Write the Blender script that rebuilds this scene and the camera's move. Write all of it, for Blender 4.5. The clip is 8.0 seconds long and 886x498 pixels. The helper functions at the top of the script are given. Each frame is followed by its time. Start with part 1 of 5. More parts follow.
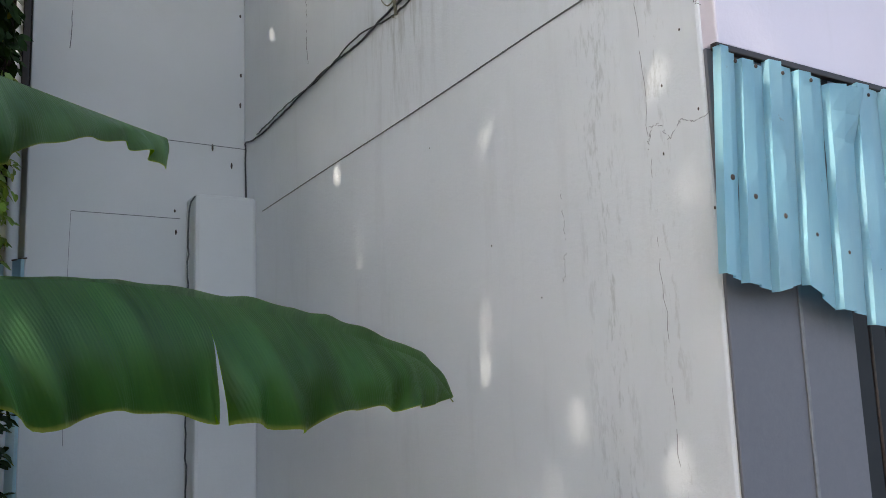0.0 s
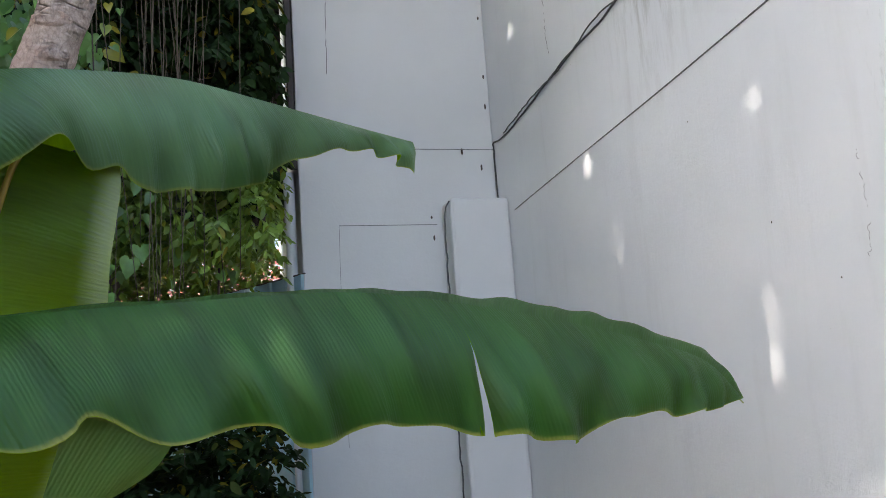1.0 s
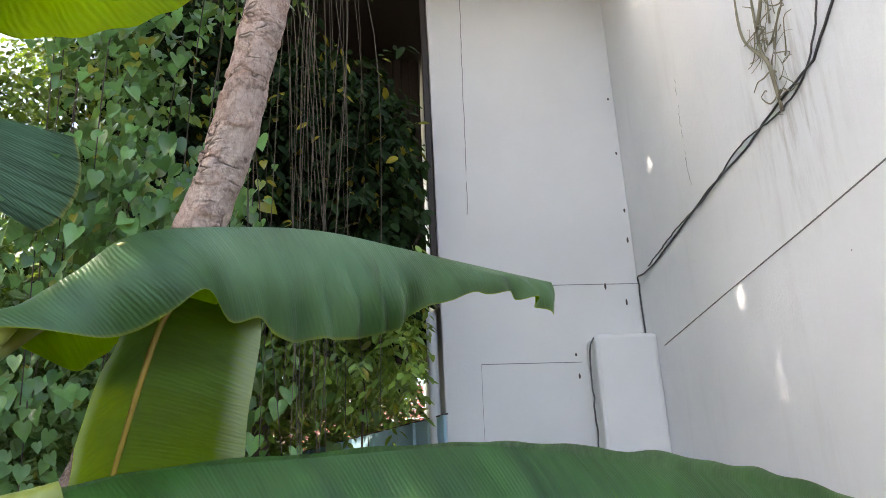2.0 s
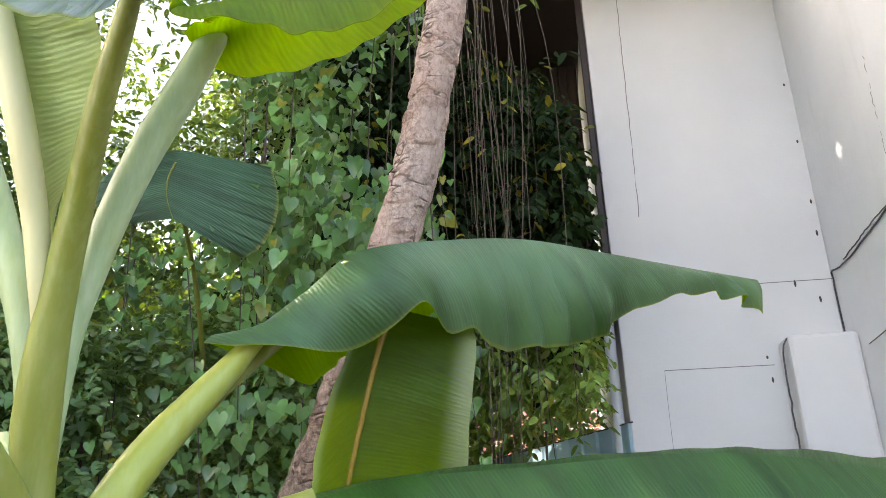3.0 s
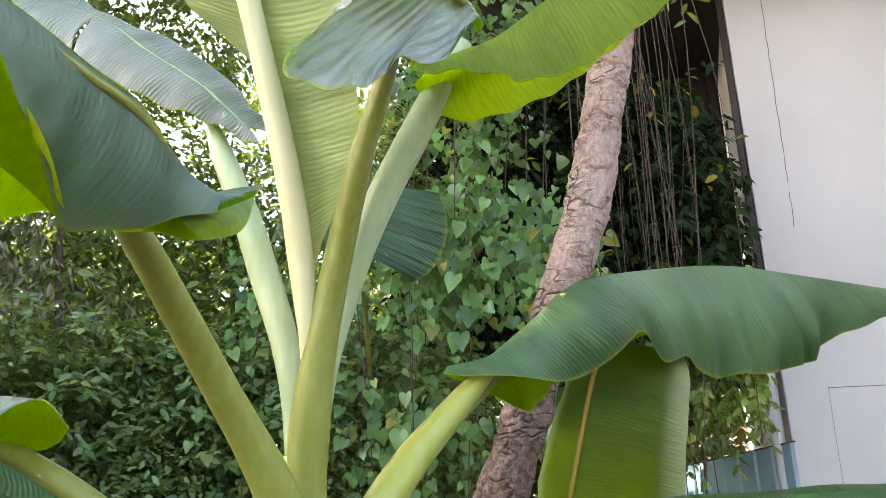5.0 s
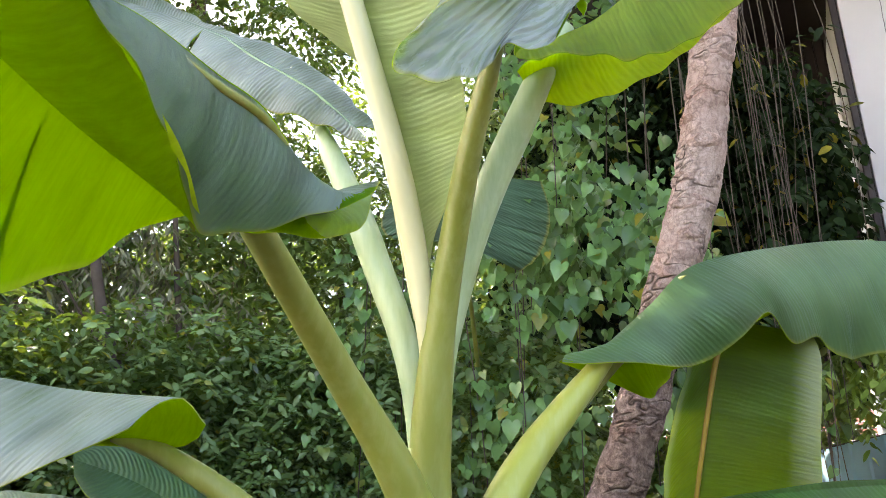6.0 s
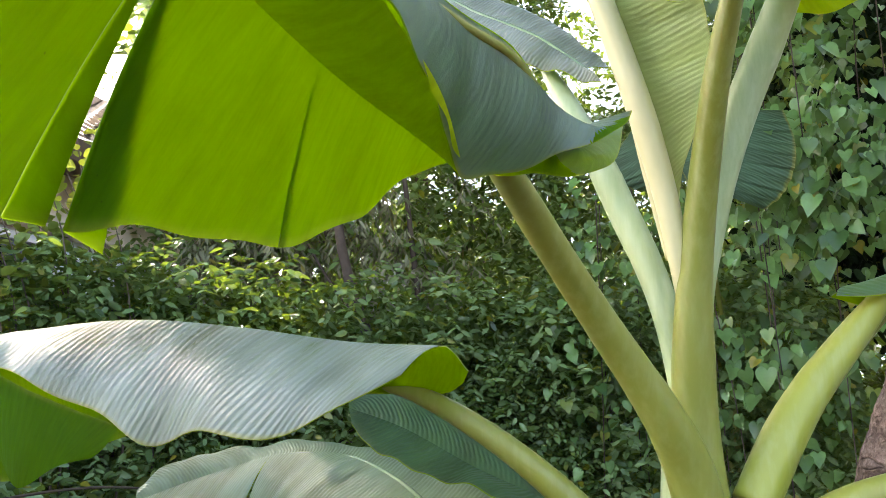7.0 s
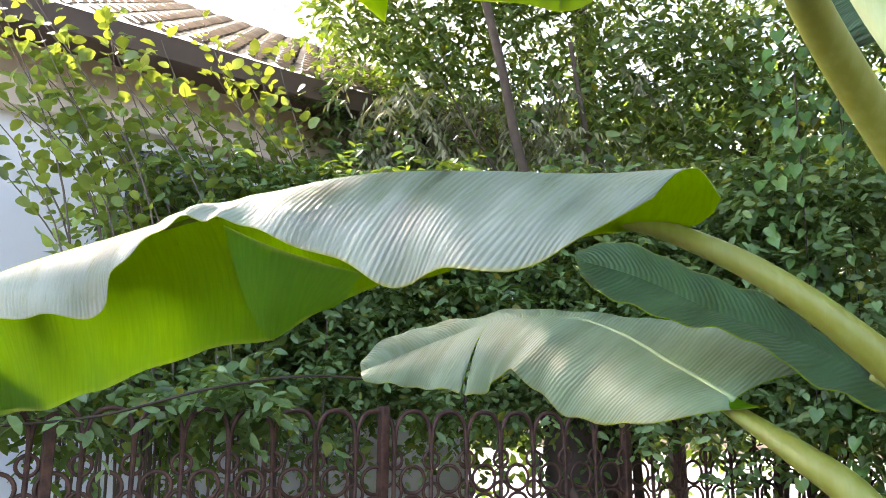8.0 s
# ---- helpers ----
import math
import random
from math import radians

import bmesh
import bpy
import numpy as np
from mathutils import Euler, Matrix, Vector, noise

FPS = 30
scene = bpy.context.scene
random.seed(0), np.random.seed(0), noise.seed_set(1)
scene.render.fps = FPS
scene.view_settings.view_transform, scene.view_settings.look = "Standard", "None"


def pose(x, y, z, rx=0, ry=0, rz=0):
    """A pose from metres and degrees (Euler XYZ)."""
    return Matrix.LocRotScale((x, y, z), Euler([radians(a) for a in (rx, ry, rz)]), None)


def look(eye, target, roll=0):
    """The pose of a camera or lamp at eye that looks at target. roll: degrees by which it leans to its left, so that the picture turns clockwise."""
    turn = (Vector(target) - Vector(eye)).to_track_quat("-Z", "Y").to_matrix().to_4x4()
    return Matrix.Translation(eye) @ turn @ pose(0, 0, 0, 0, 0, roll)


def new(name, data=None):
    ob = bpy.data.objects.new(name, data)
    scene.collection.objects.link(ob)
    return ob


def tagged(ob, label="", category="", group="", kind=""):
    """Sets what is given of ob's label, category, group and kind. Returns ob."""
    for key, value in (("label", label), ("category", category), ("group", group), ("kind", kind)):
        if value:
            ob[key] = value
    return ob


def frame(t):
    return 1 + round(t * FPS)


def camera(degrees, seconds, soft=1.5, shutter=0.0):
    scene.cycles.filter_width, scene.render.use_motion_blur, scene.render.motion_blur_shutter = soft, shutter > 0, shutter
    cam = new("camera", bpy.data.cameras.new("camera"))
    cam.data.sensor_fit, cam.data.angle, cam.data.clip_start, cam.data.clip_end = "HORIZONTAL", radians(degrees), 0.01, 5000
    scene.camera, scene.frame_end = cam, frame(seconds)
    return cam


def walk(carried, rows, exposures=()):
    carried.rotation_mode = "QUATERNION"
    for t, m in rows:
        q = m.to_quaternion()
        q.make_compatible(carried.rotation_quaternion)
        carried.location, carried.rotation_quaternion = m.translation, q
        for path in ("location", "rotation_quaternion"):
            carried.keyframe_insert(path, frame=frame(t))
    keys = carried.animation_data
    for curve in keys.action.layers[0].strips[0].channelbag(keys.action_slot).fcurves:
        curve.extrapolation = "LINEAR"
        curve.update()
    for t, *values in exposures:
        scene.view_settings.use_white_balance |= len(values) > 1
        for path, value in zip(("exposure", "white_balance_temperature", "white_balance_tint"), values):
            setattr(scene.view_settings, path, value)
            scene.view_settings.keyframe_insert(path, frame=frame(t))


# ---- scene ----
cam = camera(58.0, 8.0, 0.7)
PATH = [
    (0, (-0.815, -0.133, 1.864), (0.238, 1.543, 2.145), -2.1),
    (0.5, (-0.796, -0.026, 1.846), (-0.040, 1.803, 2.130), -3.3),
    (1, (-0.744, 0.040, 1.883), (-0.274, 1.960, 2.187), -4.1),
    (1.5, (-0.717, 0.077, 1.903), (-0.438, 2.004, 2.360), -3.6),
    (2, (-0.716, 0.090, 1.921), (-0.591, 1.977, 2.570), -2.9),
    (2.2, (-0.738, 0.115, 1.926), (-0.720, 2.004, 2.588), -2.6),
    (3.3, (-0.855, 0.078, 1.918), (-1.182, 1.923, 2.614), -2.1),
    (3.5, (-0.877, 0.070, 1.931), (-1.246, 1.909, 2.624), -1.9),
    (4, (-0.928, 0.029, 1.942), (-1.368, 1.849, 2.646), -1.2),
    (5.3, (-1.010, -0.040, 1.942), (-1.598, 1.730, 2.669), -0.1),
    (5.5, (-1.011, -0.041, 1.940), (-1.632, 1.716, 2.667), -0.1),
    (6, (-1.032, -0.037, 1.942), (-1.808, 1.668, 2.645), -0.3),
    (6.5, (-1.036, -0.050, 1.936), (-2.073, 1.524, 2.604), 0.3),
    (7, (-1.081, -0.042, 1.922), (-2.332, 1.396, 2.528), 0.8),
    (7.5, (-1.154, -0.041, 1.889), (-2.580, 1.266, 2.390), 0.9),
    (8, (-1.235, -0.065, 1.800), (-2.785, 1.122, 2.215), 0.5),
]
walk(cam, [(t, look(eye, target, roll)) for t, eye, target, roll in PATH],
     [(0.0, 1.93, 6600, 8), (1.0, 2.5, 6650, 10), (2.0, 2.85, 7000, 12), (3.3, 3.22, 7250, 14), (4.2, 3.08, 7350, 16), (5.5, 3.33, 7250, 17), (7.0, 3.13, 7150, 16), (8.0, 3.27, 7150, 15)])

# ---- light ----
GROUND = 0.4
SUN = Vector((-0.74, -0.10, 0.66)).normalized()
world = bpy.data.worlds.new("world")
scene.world = world
world.use_nodes = True
wn = world.node_tree
sky = wn.nodes.new("ShaderNodeTexSky")
sky.sky_type, sky.sun_disc = "NISHITA", False
sky.sun_elevation = math.asin(SUN.z)
sky.sun_rotation = math.atan2(SUN.x, SUN.y)
sky.air_density, sky.dust_density, sky.ozone_density = 1.0, 4.0, 1.0
wn.links.new(sky.outputs[0], wn.nodes["Background"].inputs[0])
wn.nodes["Background"].inputs[1].default_value = 0.15
sun = new("sun", bpy.data.lights.new("sun", "SUN"))
sun.data.energy, sun.data.angle, sun.data.color = 1.75, radians(0.7), (1.0, 0.93, 0.82)
sun.matrix_world = look(SUN * 30, (0, 0, 0))


# ---- materials ----
class Nodes:
    """A small wrapper that builds a node material."""

    def __init__(self, name):
        self.mat = bpy.data.materials.new(name)
        self.mat.use_nodes = True
        self.tree = self.mat.node_tree
        self.bsdf = self.tree.nodes["Principled BSDF"]
        self.out = self.tree.nodes["Material Output"]
        self.coord = self.tree.nodes.new("ShaderNodeTexCoord")

    def add(self, kind, **props):
        n = self.tree.nodes.new(kind)
        for k, v in props.items():
            if k == "op":
                n.operation = v
            elif k == "blend":
                n.blend_type = v
            elif k == "data":
                n.data_type = v
        return n

    def put(self, value, socket):
        if hasattr(value, "is_linked"):
            self.tree.links.new(value, socket)
        else:
            socket.default_value = value

    def noise(self, scale, detail=4.0, rough=0.55, where="Object", stretch=(1, 1, 1)):
        mp = self.add("ShaderNodeMapping")
        mp.inputs["Scale"].default_value = stretch
        self.put(self.coord.outputs[where], mp.inputs[0])
        n = self.add("ShaderNodeTexNoise")
        n.inputs["Scale"].default_value, n.inputs["Detail"].default_value, n.inputs["Roughness"].default_value = scale, detail, rough
        self.put(mp.outputs[0], n.inputs["Vector"])
        return n.outputs[0]

    def ramp(self, fac, stops):
        r = self.add("ShaderNodeValToRGB")
        while len(r.color_ramp.elements) < len(stops):
            r.color_ramp.elements.new(0.5)
        for e, (p, c) in zip(r.color_ramp.elements, stops):
            e.position, e.color = p, (*c, 1) if len(c) == 3 else (c[0], c[0], c[0], 1)
        self.put(fac, r.inputs[0])
        return r.outputs[0]

    def mix(self, fac, a, b, blend="MIX"):
        n = self.add("ShaderNodeMix", data="RGBA", blend=blend)
        for value, socket in ((fac, n.inputs[0]), (a, n.inputs[6]), (b, n.inputs[7])):
            if isinstance(value, tuple) and len(value) == 3:
                value = (*value, 1)
            self.put(value, socket)
        return n.outputs[2]

    def math(self, op, a, b=0.5):
        n = self.add("ShaderNodeMath", op=op)
        self.put(a, n.inputs[0])
        self.put(b, n.inputs[1])
        return n.outputs[0]

    def bump(self, height, strength, distance):
        n = self.add("ShaderNodeBump")
        n.inputs["Strength"].default_value, n.inputs["Distance"].default_value = strength, distance
        self.put(height, n.inputs["Height"])
        self.put(n.outputs[0], self.bsdf.inputs["Normal"])
        return n.outputs[0]

    def done(self, colour, rough=0.6, metal=0.0, spec=0.5):
        if isinstance(colour, tuple) and len(colour) == 3:
            colour = (*colour, 1)
        self.put(colour, self.bsdf.inputs["Base Color"])
        self.put(rough, self.bsdf.inputs["Roughness"])
        self.bsdf.inputs["Metallic"].default_value = metal
        self.bsdf.inputs["Specular IOR Level"].default_value = spec
        return self.mat

    def translucent(self, colour, amount, normal=None):
        tr = self.add("ShaderNodeBsdfTranslucent")
        if isinstance(colour, tuple) and len(colour) == 3:
            colour = (*colour, 1)
        self.put(colour, tr.inputs[0])
        mx = self.add("ShaderNodeMixShader")
        mx.inputs[0].default_value = amount
        self.put(self.bsdf.outputs[0], mx.inputs[1])
        self.put(tr.outputs[0], mx.inputs[2])
        self.put(mx.outputs[0], self.out.inputs[0])
        return self.mat


def plaster(name, base, stain, amount):
    m = Nodes(name)
    big, fine = m.noise(0.9, 6), m.noise(38, 5, 0.7)
    drip = m.noise(2.2, 6, 0.6, stretch=(2.2, 2.2, 0.35))
    c = m.mix(m.ramp(big, [(0.35, (0.0,)), (0.75, (1.0,))]), base, tuple(x * 0.9 for x in base))
    c = m.mix(m.ramp(drip, [(0.60, (0.0,)), (0.80, (amount,))]), c, stain)
    c = m.mix(m.ramp(m.noise(9, 8, 0.75), [(0.68, (0.0,)), (0.78, (amount * 0.7,))]), c, tuple(x * 0.7 for x in stain))
    m.bump(m.math("ADD", fine, m.math("MULTIPLY", m.noise(5, 4), 2.0)), 0.25, 0.006)
    return m.done(c, m.ramp(fine, [(0.2, (0.55,)), (0.8, (0.85,))]), spec=0.3)


def leafy(name, top, vein, through_colour, amount, gloss, ribs=75.0, wax=0.5, pleat=0.3, coat=0.0, spec=0.5, pale_margin=0.0):
    """A banana leaf skin: fine side veins across the blade, waxy bloom, light shining through."""
    m = Nodes(name)
    sep = m.add("ShaderNodeSeparateXYZ")
    m.put(m.coord.outputs["UV"], sep.inputs[0])
    across = m.math("ABSOLUTE", sep.outputs[1], 0)
    # the veins leave the rib and sweep towards the tip
    along = m.math("SUBTRACT", sep.outputs[0], m.math("MULTIPLY", m.math("POWER", across, 1.5), 0.05))
    wob = m.noise(2.3, 3, where="UV")
    line = m.math("SINE", m.math("MULTIPLY", m.math("ADD", along, m.math("MULTIPLY", wob, 0.014)), ribs * 6.283), 0)
    vec = m.add("ShaderNodeCombineXYZ")
    m.put(m.math("MULTIPLY", along, 40.0), vec.inputs[0])
    m.put(m.math("MULTIPLY", sep.outputs[1], 1.3), vec.inputs[1])
    def streaks(scale, detail):
        n = m.add("ShaderNodeTexNoise")
        n.inputs["Scale"].default_value, n.inputs["Detail"].default_value, n.inputs["Roughness"].default_value = scale, detail, 0.65
        m.put(vec.outputs[0], n.inputs["Vector"])
        return n.outputs[0]
    streak, broad = streaks(2.6, 5), streaks(0.35, 3)
    patch = m.noise(3.0, 4, where="Object")
    c = m.mix(m.ramp(streak, [(0.3, (0.0,)), (0.75, (1.0,))]), top, vein)
    # broad dark streaks also put the shading of the blade's folds into the colour
    c = m.mix(m.ramp(broad, [(0.40, (0.0,)), (0.60, (0.9,))]), c, tuple(x * 0.5 for x in top))
    c = m.mix(m.ramp(patch, [(0.4, (0.0,)), (0.75, (wax,))]), c, tuple(min(1, x * 1.45 + 0.04 * wax) for x in vein))
    c = m.mix(m.math("MULTIPLY", m.ramp(m.math("ADD", m.math("MULTIPLY", line, 0.5), 0.5), [(0.45, (0.0,)), (0.95, (1.0,))]), min(0.3, pleat * 0.18)), c, tuple(x * 0.6 for x in top))
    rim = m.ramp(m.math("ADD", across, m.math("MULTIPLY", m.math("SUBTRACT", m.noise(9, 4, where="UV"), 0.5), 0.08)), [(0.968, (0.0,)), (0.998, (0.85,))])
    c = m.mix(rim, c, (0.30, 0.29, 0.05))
    if pale_margin:
        edge = m.math("ADD", across, m.math("MULTIPLY", m.math("SUBTRACT", streak, 0.5), 0.25))
        c = m.mix(m.ramp(edge, [(0.74, (0.0,)), (0.92, (pale_margin,))]), c, (0.42, 0.45, 0.30))
    spots = m.ramp(m.noise(42, 2, where="UV", stretch=(3, 0.6, 1)), [(0.74, (0.0,)), (0.79, (0.5,))])
    c = m.mix(spots, c, (0.16, 0.13, 0.04))
    power = m.math("MULTIPLY", m.ramp(m.noise(1.6, 3, where="UV"), [(0.3, (0.35,)), (0.7, (1.0,))]), pleat)
    h = m.math("ADD", m.math("MULTIPLY", line, power), m.math("ADD", m.math("MULTIPLY", streak, 1.1), m.math("MULTIPLY", broad, 4.5)))
    m.bump(h, 0.6, 0.004)
    m.bsdf.inputs["Coat Weight"].default_value, m.bsdf.inputs["Coat Roughness"].default_value = coat, 0.22
    m.done(c, m.ramp(streak, [(0.2, (gloss - 0.05,)), (0.8, (gloss + 0.12,))]), spec=spec)
    tc = m.mix(m.ramp(streak, [(0.3, (0.0,)), (0.8, (1.0,))]), through_colour, tuple(x * 0.72 for x in through_colour))
    tc = m.mix(spots, tc, (0.12, 0.10, 0.01))
    return m.translucent(tc, amount)


def foliage(name, dark, light, gloss=0.42, glow=(0.26, 0.38, 0.03), amount=0.32, spec=0.5):
    m = Nodes(name)
    rnd = m.add("ShaderNodeNewGeometry").outputs["Random Per Island"]
    yellow = m.ramp(rnd, [(0.0, dark), (0.55, light), (0.93, tuple(x * 1.4 for x in light)), (0.985, (0.30, 0.26, 0.03))])
    c = m.mix(m.ramp(m.noise(25, 3), [(0.3, (0.0,)), (0.8, (0.5,))]), yellow, tuple(x * 0.6 for x in dark))
    m.bump(m.noise(60, 3), 0.3, 0.003)
    m.done(c, gloss, spec=spec)
    return m.translucent(glow, amount)




def stained_wall():
    """White plaster with its own marks: an upright band of flaked paint, a dirty run below the old vine, scattered specks."""
    m = Nodes("white_plaster")
    sep = m.add("ShaderNodeSeparateXYZ")
    m.put(m.coord.outputs["Object"], sep.inputs[0])

    def near_to(socket, at, reach):
        return m.ramp(m.math("DIVIDE", m.math("ABSOLUTE", m.math("SUBTRACT", socket, at), 0), reach), [(0.15, (1.0,)), (1.0, (0.0,))])
    fine, flake = m.noise(38, 5, 0.7), m.noise(16, 7, 0.75, stretch=(1, 1.6, 0.45))
    c = m.mix(m.ramp(m.noise(0.9, 6), [(0.35, (0.0,)), (0.75, (1.0,))]), (0.70, 0.715, 0.74), (0.62, 0.635, 0.66))
    c = m.mix(m.ramp(m.noise(2.4, 7, 0.65, stretch=(1, 2.0, 0.3)), [(0.55, (0.0,)), (0.8, (0.35,))]), c, (0.48, 0.48, 0.49))
    band = m.math("MULTIPLY", near_to(sep.outputs[1], 1.93, 0.16), m.ramp(flake, [(0.52, (0.0,)), (0.62, (0.5,))]))
    c = m.mix(band, c, (0.36, 0.37, 0.37))
    band = m.math("MULTIPLY", near_to(sep.outputs[1], 1.66, 0.10), m.ramp(flake, [(0.54, (0.0,)), (0.62, (0.5,))]))
    c = m.mix(band, c, (0.42, 0.42, 0.42))
    run = m.math("MULTIPLY", m.math("MULTIPLY", near_to(sep.outputs[1], 3.35, 0.55), near_to(sep.outputs[2], 3.75, 0.75)), m.ramp(m.noise(7, 7, 0.7, stretch=(1, 2.2, 0.35)), [(0.47, (0.0,)), (0.68, (0.75,))]))
    c = m.mix(run, c, (0.30, 0.29, 0.27))
    c = m.mix(m.ramp(m.noise(30, 3, 0.6), [(0.76, (0.0,)), (0.79, (0.7,))]), c, (0.30, 0.29, 0.28))
    m.bump(m.math("ADD", fine, m.math("MULTIPLY", m.math("ADD", m.noise(5, 4), flake), 1.6)), 0.3, 0.006)
    return m.done(c, m.ramp(fine, [(0.2, (0.55,)), (0.8, (0.85,))]), spec=0.3)


M_WALL = stained_wall()
M_BACK = plaster("back_plaster", (0.62, 0.62, 0.615), (0.52, 0.51, 0.49), 0.18)
M_MAUVE = plaster("mauve_plaster", (0.66, 0.60, 0.66), (0.50, 0.46, 0.48), 0.3)
# grey cement, darkened further to paint in the shade below the metal sheets
M_GREYSHADE = plaster("shaded_grey_cement", (0.15, 0.15, 0.165), (0.09, 0.09, 0.096), 0.5)
M_CREAM = plaster("cream_plaster", (0.66, 0.55, 0.45), (0.42, 0.33, 0.26), 0.3)
M_HOUSE = plaster("house_plaster", (0.78, 0.79, 0.82), (0.55, 0.55, 0.56), 0.2)

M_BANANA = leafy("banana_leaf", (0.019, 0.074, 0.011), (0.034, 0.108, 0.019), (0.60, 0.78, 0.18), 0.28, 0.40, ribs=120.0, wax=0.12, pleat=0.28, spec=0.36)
# paler copy of the banana leaf, with the sheen put into its colour
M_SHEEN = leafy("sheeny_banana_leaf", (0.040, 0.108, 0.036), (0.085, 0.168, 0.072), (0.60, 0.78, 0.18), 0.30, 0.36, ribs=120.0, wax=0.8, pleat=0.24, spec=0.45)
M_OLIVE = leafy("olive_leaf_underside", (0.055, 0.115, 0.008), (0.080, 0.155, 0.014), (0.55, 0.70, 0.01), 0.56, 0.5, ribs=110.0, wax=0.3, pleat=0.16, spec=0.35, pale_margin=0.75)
M_BLUEGREY = leafy("bluegrey_banana_leaf", (0.125, 0.190, 0.150), (0.185, 0.255, 0.208), (0.58, 0.76, 0.18), 0.40, 0.32, ribs=110.0, pleat=0.12, wax=0.7)
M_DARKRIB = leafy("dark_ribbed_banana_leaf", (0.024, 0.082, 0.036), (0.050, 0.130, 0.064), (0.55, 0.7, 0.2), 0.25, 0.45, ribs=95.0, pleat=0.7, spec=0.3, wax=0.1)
# sky sheen is painted into the pale base of the ribbed and silvery skins
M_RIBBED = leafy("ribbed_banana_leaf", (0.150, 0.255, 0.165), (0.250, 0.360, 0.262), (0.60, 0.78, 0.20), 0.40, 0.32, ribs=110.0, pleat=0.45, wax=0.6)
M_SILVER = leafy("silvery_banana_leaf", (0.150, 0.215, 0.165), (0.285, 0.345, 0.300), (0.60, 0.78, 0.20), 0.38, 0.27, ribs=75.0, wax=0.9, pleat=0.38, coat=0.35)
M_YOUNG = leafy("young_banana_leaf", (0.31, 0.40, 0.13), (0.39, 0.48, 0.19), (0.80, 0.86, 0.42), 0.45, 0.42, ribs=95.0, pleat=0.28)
# whitish streaks of the next two skins stand in for glints and sheen
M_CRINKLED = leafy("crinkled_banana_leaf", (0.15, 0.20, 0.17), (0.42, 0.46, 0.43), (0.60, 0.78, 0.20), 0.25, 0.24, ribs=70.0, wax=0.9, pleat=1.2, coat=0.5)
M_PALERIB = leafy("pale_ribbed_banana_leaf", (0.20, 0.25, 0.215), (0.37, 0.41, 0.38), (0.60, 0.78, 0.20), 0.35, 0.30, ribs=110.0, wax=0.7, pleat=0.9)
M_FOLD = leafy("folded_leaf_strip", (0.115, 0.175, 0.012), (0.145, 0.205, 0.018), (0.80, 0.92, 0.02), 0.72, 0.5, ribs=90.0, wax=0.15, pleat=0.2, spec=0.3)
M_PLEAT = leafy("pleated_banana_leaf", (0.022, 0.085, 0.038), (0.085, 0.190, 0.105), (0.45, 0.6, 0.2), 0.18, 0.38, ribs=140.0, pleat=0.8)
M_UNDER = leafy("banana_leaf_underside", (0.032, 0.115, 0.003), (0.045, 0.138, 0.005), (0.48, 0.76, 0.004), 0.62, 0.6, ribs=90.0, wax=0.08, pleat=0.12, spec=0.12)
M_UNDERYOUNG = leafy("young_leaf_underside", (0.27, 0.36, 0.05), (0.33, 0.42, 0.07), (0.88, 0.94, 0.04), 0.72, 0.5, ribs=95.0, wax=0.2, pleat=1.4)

m = Nodes("petiole_skin")
g = m.noise(3.5, 4, stretch=(1, 1, 0.5))
f = m.noise(60, 4, 0.6, stretch=(1, 1, 0.12))
c = m.mix(m.ramp(g, [(0.3, (0.0,)), (0.7, (1.0,))]), (0.165, 0.182, 0.022), (0.230, 0.258, 0.046))
c = m.mix(m.ramp(f, [(0.45, (0.0,)), (0.75, (0.5,))]), c, (0.28, 0.32, 0.105))
c = m.mix(m.ramp(m.noise(28, 5, 0.7, stretch=(1, 1, 0.25)), [(0.70, (0.0,)), (0.76, (0.55,))]), c, (0.20, 0.18, 0.05))
m.bump(f, 0.25, 0.003)
m.bsdf.inputs["Subsurface Weight"].default_value = 0.08
M_PETIOLE = m.done(c, 0.42)

m = Nodes("yellow_petiole_skin")
f = m.noise(50, 4, 0.6, stretch=(1, 1, 0.1))
c = m.mix(m.ramp(m.noise(4, 4), [(0.3, (0.0,)), (0.7, (1.0,))]), (0.27, 0.31, 0.035), (0.36, 0.40, 0.09))
c = m.mix(m.ramp(f, [(0.45, (0.0,)), (0.75, (0.4,))]), c, (0.42, 0.46, 0.20))
m.bump(f, 0.2, 0.003)
M_YELLOWPET = m.done(c, 0.42)

m = Nodes("pale_petiole_skin")
f = m.noise(50, 4, 0.6, stretch=(1, 1, 0.1))
c = m.mix(m.ramp(f, [(0.35, (0.0,)), (0.7, (1.0,))]), (0.29, 0.385, 0.19), (0.39, 0.475, 0.27))
c = m.mix(m.ramp(m.noise(5, 4), [(0.45, (0.0,)), (0.75, (0.7,))]), c, (0.31, 0.36, 0.12))
m.bump(f, 0.2, 0.003)
M_PALE = m.done(c, 0.45)
m = Nodes("cream_rib_skin")
c = m.mix(m.noise(40, 4, stretch=(1, 1, 0.1)), (0.52, 0.50, 0.24), (0.62, 0.60, 0.36))
M_CREAMRIB = m.done(c, 0.42)
m = Nodes("leaf_rib_skin")
M_LEAFRIB = m.done(m.mix(m.noise(40, 4, stretch=(1, 1, 0.1)), (0.20, 0.30, 0.13), (0.29, 0.40, 0.21)), 0.4)
m = Nodes("amber_rib_skin")
M_AMBER = m.done(m.mix(m.noise(30, 4), (0.24, 0.14, 0.015), (0.34, 0.22, 0.03)), 0.4)

